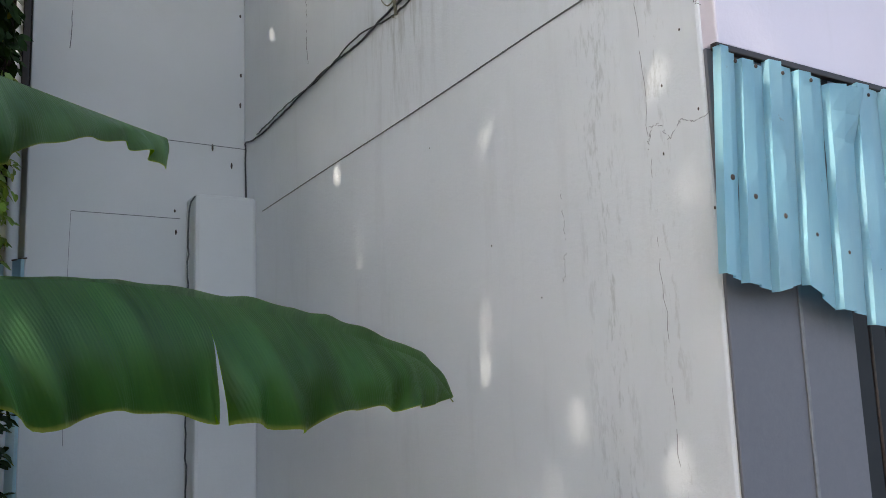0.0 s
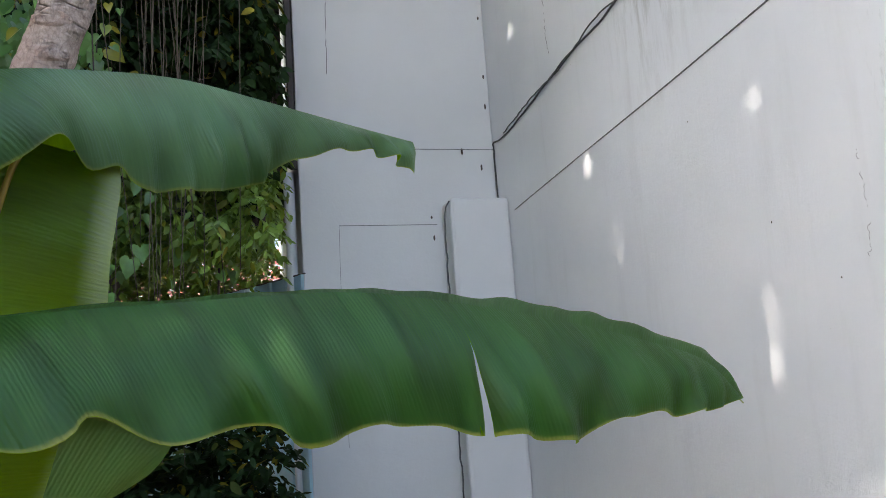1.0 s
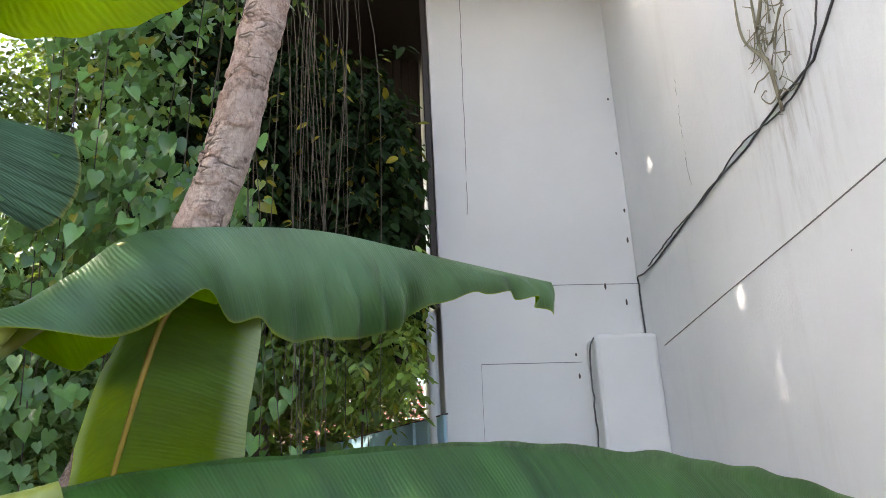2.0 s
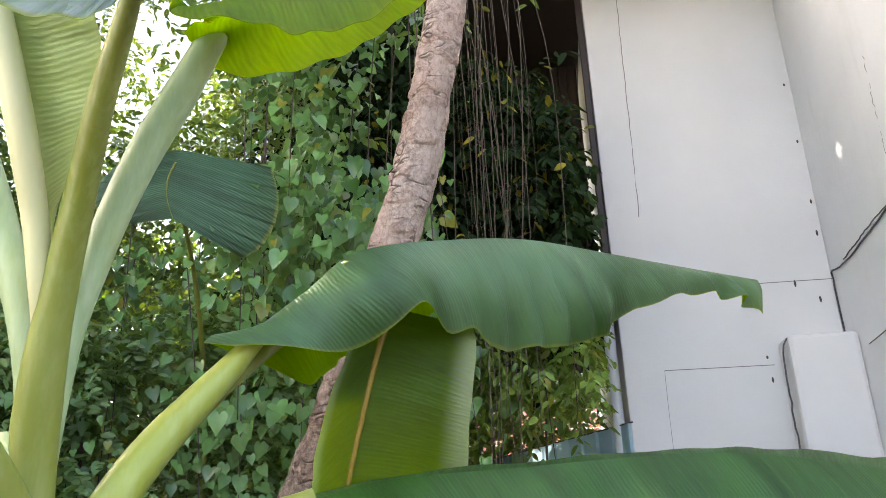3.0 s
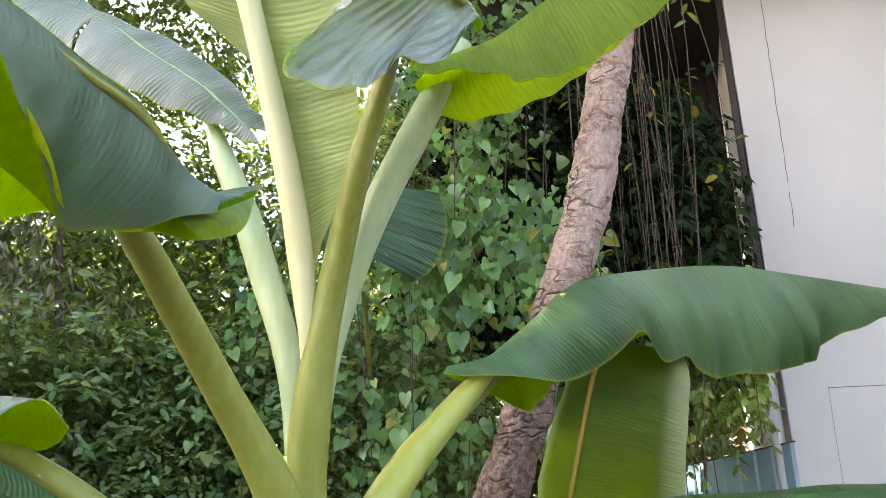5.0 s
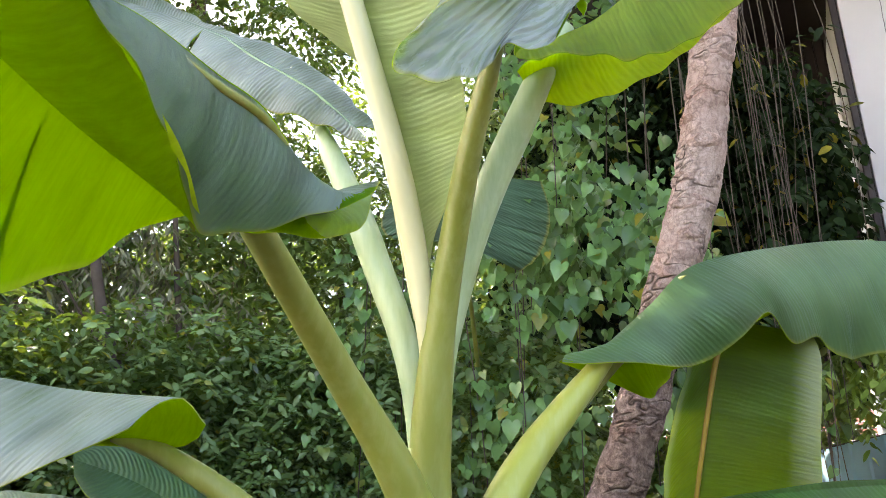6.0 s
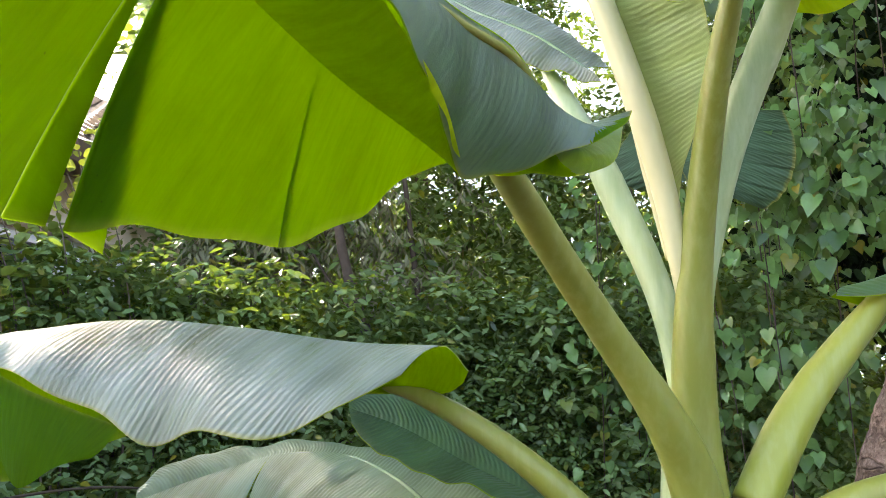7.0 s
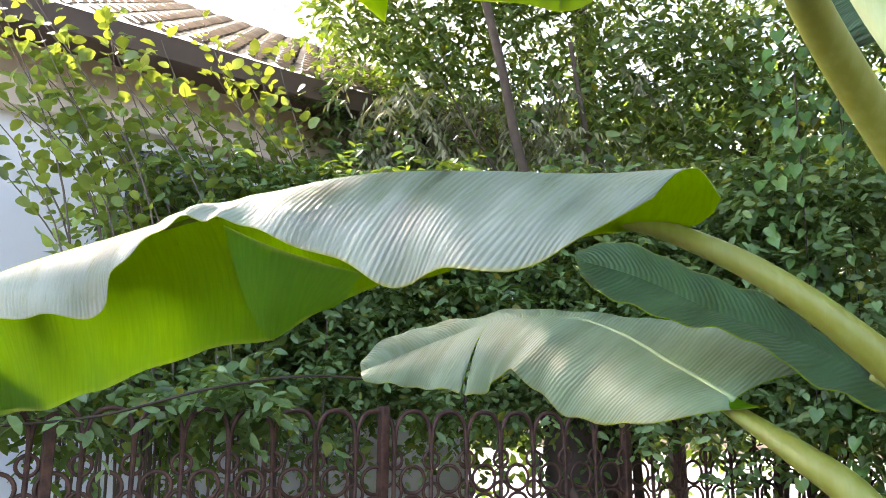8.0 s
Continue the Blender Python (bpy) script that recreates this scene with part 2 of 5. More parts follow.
M_VINE = foliage("vine_leaf", (0.016, 0.064, 0.018), (0.135, 0.285, 0.090), 0.28, amount=0.28, spec=0.45)
# leaf colour darkened to paint in the shade of the wall corner
M_SHADY = foliage("shade_painted_leaf", (0.006, 0.015, 0.006), (0.016, 0.036, 0.012), 0.6, (0.07, 0.12, 0.012), 0.12, 0.08)
M_BUSH = foliage("shrub_leaf", (0.020, 0.060, 0.024), (0.240, 0.380, 0.175), 0.24, amount=0.4)
M_TREE = foliage("tree_leaf", (0.035, 0.09, 0.026), (0.150, 0.245, 0.080), 0.34)
M_LIME = foliage("lime_shrub_leaf", (0.06, 0.14, 0.022), (0.20, 0.32, 0.06), 0.40, (0.30, 0.40, 0.03), 0.32)
M_GARDEN = foliage("garden_shrub_leaf", (0.050, 0.110, 0.034), (0.240, 0.350, 0.090), 0.32, (0.42, 0.50, 0.05), 0.42)
M_DRY = foliage("seed_pod", (0.13, 0.14, 0.08), (0.27, 0.28, 0.17), 0.6, (0.2, 0.2, 0.06), 0.2)

def bark(name, base, pale, crack):
    """Pinkish bark: pale flakes, wandering cracks that run round the stem, dark pits."""
    m = Nodes(name)
    g = m.noise(42, 9, 0.75, stretch=(1, 1, 0.9))
    lines = m.math("ABSOLUTE", m.math("SUBTRACT", m.noise(10, 2, 0.5, stretch=(0.8, 0.8, 1.7)), 0.5), 0)
    fine = m.math("ABSOLUTE", m.math("SUBTRACT", m.noise(30, 1.5, 0.5, stretch=(1.4, 1.4, 0.7)), 0.5), 0)
    pits = m.noise(17, 6, 0.7, stretch=(1, 1, 1.5))
    c = m.mix(m.ramp(g, [(0.32, (0.0,)), (0.66, (1.0,))]), base, pale)
    c = m.mix(m.ramp(m.noise(3, 4), [(0.45, (0.0,)), (0.7, (0.55,))]), c, tuple(x * y for x, y in zip(base, (0.92, 0.70, 0.62))))
    c = m.mix(m.ramp(fine, [(0.0, (0.28,)), (0.05, (0.0,))]), c, crack)
    broken = m.ramp(m.noise(7, 4, 0.6), [(0.42, (0.0,)), (0.62, (0.8,))])
    c = m.mix(m.math("MULTIPLY", m.ramp(lines, [(0.004, (1.0,)), (0.03, (0.0,))]), broken), c, crack)
    c = m.mix(m.ramp(pits, [(0.62, (0.0,)), (0.74, (0.45,))]), c, crack)
    # the bark's colour gets darker towards the ground
    sep = m.add("ShaderNodeSeparateXYZ")
    m.put(m.coord.outputs["Object"], sep.inputs[0])
    old = m.math("ADD", sep.outputs[2], m.math("MULTIPLY", m.noise(4, 4), 0.8))
    low = m.math("MULTIPLY", m.ramp(m.math("DIVIDE", old, 4.0), [(0.70, (1.0,)), (0.80, (0.0,))]), m.ramp(g, [(0.35, (0.85,)), (0.62, (0.35,))]))
    c = m.mix(low, c, crack)
    h = m.math("ADD", m.math("MULTIPLY", m.ramp(lines, [(0.0, (0.0,)), (0.05, (1.0,))]), m.math("MULTIPLY", broken, 1.5)), m.math("SUBTRACT", m.math("MULTIPLY", g, 0.8), m.math("MULTIPLY", pits, 0.2)))
    m.bump(h, 0.9, 0.016)
    return m.done(c, 0.85, spec=0.2)


M_BARK = bark("bark", (0.30, 0.215, 0.175), (0.56, 0.445, 0.38), (0.06, 0.04, 0.03))
M_SCAR = bark("scarred_bark", (0.28, 0.19, 0.15), (0.56, 0.42, 0.35), (0.09, 0.055, 0.042))
m = Nodes("twig_bark")
M_TWIG = m.done(m.mix(m.noise(20, 5), (0.05, 0.035, 0.028), (0.14, 0.105, 0.08)), 0.8)
m = Nodes("shoot_bark")
M_SHOOT = m.done(m.mix(m.noise(20, 5), (0.09, 0.065, 0.05), (0.18, 0.14, 0.115)), 0.8)
m = Nodes("aerial_root")
M_ROOT = m.done(m.mix(m.noise(6, 4), (0.03, 0.023, 0.016), (0.11, 0.085, 0.058)), 0.85)

m = Nodes("blue_sheet")
c = m.mix(m.ramp(m.noise(3, 6, 0.65, stretch=(1, 1, 0.3)), [(0.4, (0.0,)), (0.75, (0.7,))]), (0.32, 0.60, 0.70), (0.52, 0.72, 0.76))
c = m.mix(m.ramp(m.noise(26, 6, 0.7), [(0.69, (0.0,)), (0.76, (0.6,))]), c, (0.22, 0.20, 0.18))
m.bump(m.noise(9, 3), 0.15, 0.01)
M_BLUE = m.done(c, 0.42)
m = Nodes("pale_blue_fence_sheet")
c = m.mix(m.ramp(m.noise(3, 6, 0.65, stretch=(1, 1, 0.3)), [(0.4, (0.0,)), (0.75, (0.7,))]), (0.46, 0.68, 0.78), (0.58, 0.76, 0.82))
M_FENCE = m.done(c, 0.45)
m = Nodes("rusty_iron")
c = m.mix(m.ramp(m.noise(18, 6, 0.7), [(0.35, (0.0,)), (0.7, (1.0,))]), (0.045, 0.024, 0.020), (0.14, 0.066, 0.048))
m.bump(m.noise(70, 4), 0.5, 0.003)
M_IRON = m.done(c, 0.55, 0.3)
m = Nodes("dark_steel")
M_BOLT = m.done(m.mix(m.noise(60, 3), (0.03, 0.03, 0.03), (0.12, 0.08, 0.06)), 0.5, 0.6)
m = Nodes("black_cable")
M_CABLE = m.done(m.mix(m.noise(30, 4), (0.025, 0.025, 0.028), (0.07, 0.07, 0.075)), 0.5)
m = Nodes("brown_boards")
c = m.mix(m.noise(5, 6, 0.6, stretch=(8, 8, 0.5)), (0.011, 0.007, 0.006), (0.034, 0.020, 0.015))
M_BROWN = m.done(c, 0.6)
m = Nodes("brown_eave_paint")
M_EAVE = m.done(m.mix(m.noise(5, 6, 0.6), (0.07, 0.045, 0.034), (0.13, 0.088, 0.066)), 0.6)
m = Nodes("roof_tile")
rr = m.add("ShaderNodeNewGeometry").outputs["Random Per Island"]
c = m.mix(m.ramp(m.noise(10, 6, 0.7), [(0.35, (0.0,)), (0.75, (1.0,))]), m.ramp(rr, [(0, (0.07, 0.06, 0.052)), (1, (0.14, 0.122, 0.105))]), (0.055, 0.05, 0.042))
M_TILE = m.done(c, 0.95, spec=0.1)
m = Nodes("red_roof_tile")
rr = m.add("ShaderNodeNewGeometry").outputs["Random Per Island"]
M_RED = m.done(m.mix(m.noise(12, 5), m.ramp(rr, [(0, (0.17, 0.030, 0.018)), (1, (0.26, 0.060, 0.038))]), (0.12, 0.035, 0.026)), 0.9)
m = Nodes("soil")
c = m.mix(m.noise(6, 8, 0.7), (0.030, 0.021, 0.014), (0.085, 0.062, 0.040))
m.bump(m.noise(22, 8, 0.7), 0.8, 0.03)
M_SOIL = m.done(c, 0.95, spec=0.1)
m = Nodes("window_glass")
m.bsdf.inputs["Transmission Weight"].default_value = 0.0
M_GLASS = m.done(m.mix(m.noise(2, 3), (0.05, 0.07, 0.09), (0.12, 0.14, 0.17)), 0.05, spec=0.8)
m = Nodes("painted_frame")
M_FRAME = m.done(m.mix(m.noise(8, 5), (0.72, 0.73, 0.74), (0.60, 0.60, 0.60)), 0.5)
m = Nodes("moss_and_dirt")
M_MOSS = m.done(m.mix(m.noise(20, 6), (0.10, 0.09, 0.06), (0.28, 0.26, 0.19)), 0.9)
m = Nodes("crack_dirt")
M_CRACK = m.done(m.mix(m.noise(30, 4), (0.10, 0.10, 0.10), (0.26, 0.26, 0.27)), 0.9)
# near-black colour stands in for the shade inside the opening
m = Nodes("hollow_dark")
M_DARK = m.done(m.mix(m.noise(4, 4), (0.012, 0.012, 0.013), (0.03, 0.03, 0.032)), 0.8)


# ---- mesh helpers ----
def mesh_from(name, verts, faces, material, smooth=True, uvs=None):
    me = bpy.data.meshes.new(name)
    me.from_pydata([tuple(v) for v in verts], [], faces)
    if uvs is not None:
        layer = me.uv_layers.new(name="UVMap")
        loops = np.empty(len(me.loops), dtype=np.int32)
        me.loops.foreach_get("vertex_index", loops)
        layer.data.foreach_set("uv", np.asarray(uvs, dtype=np.float32)[loops].ravel())
    me.materials.append(material)
    if smooth:
        me.polygons.foreach_set("use_smooth", [True] * len(me.polygons))
    me.update()
    return me


def piece(name, me, parent=None, label=""):
    ob = new(name, me)
    ob.parent = parent
    if label:
        tagged(ob, label)
    return ob


def part(name, bm, material, parent=None, label="", smooth=False):
    me = bpy.data.meshes.new(name)
    bm.to_mesh(me)
    bm.free()
    me.materials.append(material)
    if smooth:
        me.polygons.foreach_set("use_smooth", [True] * len(me.polygons))
    return piece(name, me, parent, label)


def empty(name, at, label, category, group="", kind=""):
    ob = new(name)
    ob.location = at
    ob.empty_display_size = 0.1
    return tagged(ob, label, category, group, kind)


def into(ob, thing):
    """Hang a part, built in world places, under a thing that stands elsewhere."""
    ob.parent = thing
    place, base = Matrix.Identity(4), thing
    while base is not None:
        place = base.matrix_parent_inverse @ base.matrix_basis @ place
        base = base.parent
    ob.matrix_parent_inverse = place.inverted()
    return ob


def box(bm, lo, hi, bevel=0.0):
    lo, hi = Vector(lo), Vector(hi)
    got = bmesh.ops.create_cube(bm, size=1.0, matrix=Matrix.Translation((lo + hi) / 2) @ Matrix.Diagonal((*(hi - lo), 1)))
    if bevel:
        edges = list({e for v in got["verts"] for e in v.link_edges})
        bmesh.ops.bevel(bm, geom=edges, offset=bevel, segments=2, affect="EDGES", profile=0.5)
    return bm


def spline(points, n):
    """n points along a smooth curve through the control points, evenly by chord."""
    p = np.array(points, float)
    p = np.vstack([2 * p[0] - p[1], p, 2 * p[-1] - p[-2]])
    seg = np.linalg.norm(np.diff(p[1:-1], axis=0), axis=1) + 1e-6
    s = np.concatenate([[0], np.cumsum(seg)])
    out = []
    for u in np.linspace(0, s[-1], n):
        i = min(int(np.searchsorted(s, u, side="right")) - 1, len(seg) - 1)
        t = (u - s[i]) / seg[i]
        a, b, c2, d = p[i], p[i + 1], p[i + 2], p[i + 3]
        out.append(0.5 * (2 * b + (c2 - a) * t + (2 * a - 5 * b + 4 * c2 - d) * t * t + (3 * b - a - 3 * c2 + d) * t ** 3))
    return np.array(out)


def tube(points, radii, n=24, sides=10, squash=None, groove=0.0, rough=0.0, seed=0, rings=0.0):
    """Verts, faces of a tapered tube along a curve; squash flattens it across the curve's side, groove sinks a channel into its top."""
    c = spline(points, n)
    r = np.interp(np.linspace(0, 1, n), np.linspace(0, 1, len(radii)), radii)
    tan = np.gradient(c, axis=0)
    tan /= np.linalg.norm(tan, axis=1)[:, None] + 1e-9
    ref = np.array([0.31, -0.22, 0.93]) if abs(tan[:, 2]).mean() < 0.9 else np.array([1.0, 0.0, 0.0])
    verts, faces = [], []
    for i in range(n):
        a = np.cross(tan[i], ref)
        a /= np.linalg.norm(a) + 1e-9
        b = np.cross(a, tan[i])
        for k in range(sides):
            w = 2 * math.pi * k / sides
            q = r[i] * (1 - groove * max(0.0, math.sin(w)) ** 4)
            if rings:
                q *= 1 + rings * noise.noise(Vector((math.cos(w) * 0.8, math.sin(w) * 0.8, c[i][2] * 24))) + rings * 0.8 * noise.noise(Vector((math.cos(w) * 3, math.sin(w) * 3, c[i][2] * 50)))
            if rough:
                q *= 1 + rough * noise.noise(Vector((c[i][0] * 7 + seed, c[i][2] * 9, w * 1.3)))
            verts.append(c[i] + a * math.cos(w) * q + b * math.sin(w) * q * (squash or 1.0))
    for i in range(n - 1):
        for k in range(sides):
            k2 = (k + 1) % sides
            faces.append((i * sides + k, i * sides + k2, (i + 1) * sides + k2, (i + 1) * sides + k))
    faces.append(tuple(range(sides - 1, -1, -1)))
    faces.append(tuple((n - 1) * sides + k for k in range(sides)))
    return verts, faces


# ---- banana plant ----
def blade(rib, near, far, bulge=(0.16, 0.16), wave=0.012, waves=9.0, slits=(), n=120, across=12, seed=0, pucker=0.03, sweep=0.0, flip=(1, 1), fold=0.004, folds=7.0, lean=0.0):
    """A banana leaf blade: two halves that hang from the midrib, each lofted from the rib to its margin, with puckers, ripples and torn slits."""
    c = spline(rib, n)
    tan = np.gradient(c, axis=0)
    tan /= np.linalg.norm(tan, axis=1)[:, None] + 1e-9
    length = np.concatenate([[0], np.cumsum(np.linalg.norm(np.diff(c, axis=0), axis=1))])
    verts, faces, uvs, skins = [], [], [], []
    for side, margin, belly, skin in ((1, near, bulge[0], 0), (-1, far, bulge[1], 0), (1, near, bulge[0], 1), (-1, far, bulge[1], 1)):
        e = spline(margin, n)
        if sweep:
            fine = spline(margin, 300)
            at = np.array([np.argmin(((c - q) ** 2).sum(axis=1)) for q in fine]) / (n - 1)
            at = np.maximum.accumulate(at)
            at = (at - at[0]) / (at[-1] - at[0] + 1e-9) + np.arange(300) * 1e-6
            at = np.convolve(np.pad(at, 25, mode="edge"), np.ones(51) / 51, "valid")
            at = (at - at[0]) / (at[-1] - at[0])
            u = np.linspace(0, 1, n)
            k = sweep * np.interp(u, at, np.arange(300)) + (1 - sweep) * u * 299
            e = np.array([[np.interp(q, np.arange(300), fine[:, a]) for a in range(3)] for q in k])
        if lean:
            u = np.linspace(0, 1, n)
            shifted = np.clip(u + lean * 4 * u * (1 - u), 0, 1)
            e = np.column_stack([np.interp(shifted, u, e[:, a]) for a in range(3)])
        for i in range(n):
            u = i / (n - 1)
            e[i] += np.array([0, 0, 1]) * wave * math.sin(waves * 6.28 * u + seed + side) * min(1, 6 * (1 - u), 6 * u)
        ups = np.cross(tan, e - c)
        ups /= np.linalg.norm(ups, axis=1)[:, None] + 1e-9
        if ups[:, 2].sum() < 0:
            ups = -ups
        ups = ups * flip[0 if side > 0 else 1]
        for _ in range(6):
            ups[1:-1] = (ups[:-2] + ups[1:-1] * 2 + ups[2:]) / 4
        ups /= np.linalg.norm(ups, axis=1)[:, None] + 1e-9
        cuts = sorted(s for s in slits if s[0] == side)
        bounds = [0] + [int(s[1] * (n - 1)) for s in cuts] + [n - 1]
        for b in range(len(bounds) - 1):
            i0, i1 = bounds[b], bounds[b + 1]
            start = len(verts)
            for i in range(i0, i1 + 1):
                span = e[i] - c[i]
                wide = np.linalg.norm(span)
                up = ups[i]
                for j in range(across + 1):
                    v = j / across
                    p = c[i] + span * v + up * wide * belly * 4 * v * (1 - v)
                    calm = 1.0 if side > 0 else 0.4
                    p = p + up * 0.008 * v * noise.noise(Vector((length[i] * 9 + seed, v * 1.5, seed * 3.1 + side)))
                    p = p + up * calm * pucker * min(1.0, wide * 5) * v * (1.1 - 0.5 * v) * noise.noise(Vector((length[i] * 6.5 + seed * 2 + v * 1.2, v * 0.7, side * 5.0)))
                    wander = 1.6 * noise.noise(Vector((length[i] * 2.0, seed * 1.7, side * 2.0)))
                    p = p + up * calm * fold * v ** 1.3 * math.sin(6.28 * (length[i] * folds - 0.35 * v + wander)) * (0.6 + noise.noise(Vector((length[i] * 3.0 + 9, seed, side))))
                    for s in cuts:
                        k = int(s[1] * (n - 1))
                        open_v = max(0.0, (v - s[2]) / (1 - s[2]))
                        if i == k and open_v > 0:
                            away = 1 if b < len(bounds) - 1 and bounds[b] == k else -1
                            p = p + tan[i] * away * s[3] * 0.5 * open_v - up * 0.25 * s[3] * open_v * (away > 0)
                    verts.append(p - up * 0.002 * skin)
                    uvs.append((length[i], side * v))
            row = across + 1
            for i in range(i1 - i0):
                for j in range(across):
                    q = start + i * row + j
                    f = (q, q + 1, q + row + 1, q + row)
                    faces.append(f if side > 0 else f[::-1])
                    skins.append(skin)
    return verts, faces, uvs, skins


plant = empty("banana_plant", (-1.66, 1.26, GROUND), "young banana plant with broad waxy arching leaves", "banana plant")


def banana_leaf(rib, near, far, material, rib_material, label, rib_radius=0.008, rib_sink=1.8, rib_from=6, under=None, **more):
    v, f, uv, skins = blade(rib, near, far, **more)
    me = mesh_from("leaf", v, f, material, True, uv)
    me.materials.append(under or M_UNDER)
    me.polygons.foreach_set("material_index", skins)
    lf = into(piece("leaf", me), plant)
    tagged(lf, label)
    c = spline(rib, 40)[rib_from:]
    c[:, 2] -= rib_radius * rib_sink
    tv, tf = tube(c, [rib_radius, rib_radius * 0.6, 0.002], 40, 8)
    mr = piece("midrib", mesh_from("midrib", tv, tf, rib_material))
    into(mr, lf)
    return lf


def petiole(points, radii, material, label="", groove=0.0, squash=1.0):
    v, f = tube(points, radii, 36, 16, squash, groove)
    p = into(piece("petiole", mesh_from("petiole", v, f, material)), plant)
    if label:
        tagged(p, label)
    return p


def fold_back(edge, inner, material, leaf, label):
    """The strip of a blade that has turned over at its edge and lies back under the leaf."""
    a, b = spline(edge, 60), spline(inner, 60)
    length = np.concatenate([[0], np.cumsum(np.linalg.norm(np.diff(a, axis=0), axis=1))])
    verts, faces, uvs = [], [], []
    for i in range(60):
        for j in range(9):
            v = j / 8
            p = a[i] * (1 - v) + b[i] * v
            p = p + np.array([0, 0, 1]) * (0.006 * v * noise.noise(Vector((length[i] * 9, v, 3.0))) - 0.008 * math.sin(math.pi * v))
            verts.append(p)
            uvs.append((length[i], 1 - 0.7 * v))
    for i in range(59):
        for j in range(8):
            q = i * 9 + j
            faces.append((q, q + 1, q + 10, q + 9))
    into(piece("leaf_fold", mesh_from("leaf_fold", verts, faces, material, True, uvs), None, label), leaf)


FOOT = [(-1.66, 1.26, GROUND - 0.05), (-1.726, 1.263, 0.986), (-1.705, 1.258, 1.486), (-1.679, 1.258, 1.835), (-1.665, 1.253, 2.105)]
v, f = tube(FOOT, [0.105, 0.09, 0.075, 0.055, 0.035], 30, 20)
into(piece("pseudostem", mesh_from("pseudostem", v, f, M_PALE), None, "pale green smooth stem of wrapped leaf sheaths"), plant)

# petioles, each out of the stem
BASE = (-1.688, 1.255, 1.706)
petiole([(-1.648, 1.27, 1.864), (-1.646, 1.218, 1.969), (-1.65, 1.155, 2.044), (-1.667, 1.103, 2.11), (-1.68, 1.038, 2.171), (-1.685, 0.957, 2.233), (-1.679, 0.851, 2.297), (-1.652, 0.733, 2.336), (-1.622, 0.639, 2.345)], [0.0423, 0.0408, 0.0347, 0.0301, 0.0269, 0.0252, 0.0238, 0.0207, 0.0151], M_PETIOLE, "thick yellow-green leaf stalk")
petiole([(-1.586, 1.312, 1.925), (-1.568, 1.33, 1.97), (-1.538, 1.36, 2.042), (-1.502, 1.398, 2.113), (-1.46, 1.424, 2.172), (-1.415, 1.448, 2.232), (-1.365, 1.458, 2.291)], [0.0363, 0.0366, 0.0355, 0.0329, 0.0292, 0.0245, 0.0169], M_YELLOWPET, "bright yellow-green leaf stalk", 0.1)
petiole([(-1.67, 1.306, 1.952), (-1.676, 1.299, 2.056), (-1.682, 1.284, 2.153), (-1.688, 1.263, 2.242), (-1.71, 1.249, 2.337), (-1.754, 1.244, 2.452), (-1.795, 1.228, 2.571), (-1.855, 1.222, 2.704), (-1.916, 1.244, 2.818)], [0.0276, 0.0265, 0.0244, 0.0255, 0.0279, 0.0289, 0.0263, 0.0228, 0.0115], M_PALE, "pale waxy leaf stalk")
petiole([(-1.647, 1.272, 1.881), (-1.648, 1.257, 2.042), (-1.628, 1.226, 2.181), (-1.601, 1.198, 2.303), (-1.553, 1.149, 2.439), (-1.489, 1.078, 2.57), (-1.428, 1.022, 2.679), (-1.392, 0.985, 2.747)], [0.0408, 0.0379, 0.0357, 0.0293, 0.0255, 0.0225, 0.019, 0.0132], M_PETIOLE, "upright green leaf stalk")
petiole([(-1.663, 1.307, 2.027), (-1.653, 1.299, 2.144), (-1.641, 1.3, 2.278), (-1.614, 1.302, 2.392), (-1.581, 1.3, 2.497), (-1.535, 1.301, 2.612), (-1.481, 1.301, 2.716), (-1.411, 1.293, 2.844), (-1.365, 1.296, 2.928)], [0.0205, 0.0224, 0.0246, 0.0268, 0.0291, 0.0317, 0.0323, 0.0279, 0.019], M_PALE, "pale upright leaf stalk")
petiole([(-1.638, 1.248, 2.156), (-1.628, 1.209, 2.258), (-1.623, 1.179, 2.331), (-1.622, 1.146, 2.425), (-1.629, 1.092, 2.556), (-1.649, 1.041, 2.704), (-1.673, 0.97, 2.879), (-1.693, 0.913, 3.028)], [0.0103, 0.0162, 0.0201, 0.0231, 0.0222, 0.0208, 0.0206, 0.0181], M_CREAMRIB, "cream stalk of the young leaf")
petiole([(-1.679, 1.27, 1.719), (-1.696, 1.225, 1.783), (-1.719, 1.174, 1.832), (-1.766, 1.105, 1.9), (-1.821, 1.047, 1.969), (-1.898, 1.0, 2.035), (-2.001, 0.959, 2.096), (-2.08, 0.922, 2.124)], [0.0318, 0.03, 0.0275, 0.0243, 0.0215, 0.0193, 0.0165, 0.0119], M_PETIOLE, "arching yellow-green leaf stalk")
petiole([(-1.743, 1.239, 1.481), (-1.837, 1.204, 1.669), (-1.925, 1.182, 1.747), (-2.051, 1.174, 1.827)], [0.045, 0.032, 0.024, 0.012], M_PETIOLE)
petiole([(-1.665, 1.259, 1.587), (-1.502, 1.296, 1.886), (-1.241, 1.416, 1.994)], [0.045, 0.032, 0.02], M_PETIOLE)
petiole([(-1.559, 1.366, 2.011), (-1.426, 1.485, 2.220), (-1.293, 1.664, 2.399), (-1.164, 1.706, 2.396)], [0.022, 0.018, 0.016, 0.014], M_PETIOLE)
petiole([(-1.706, 1.266, 1.528), (-1.759, 1.319, 1.791), (-1.846, 1.266, 1.872)], [0.035, 0.022, 0.012], M_PETIOLE)

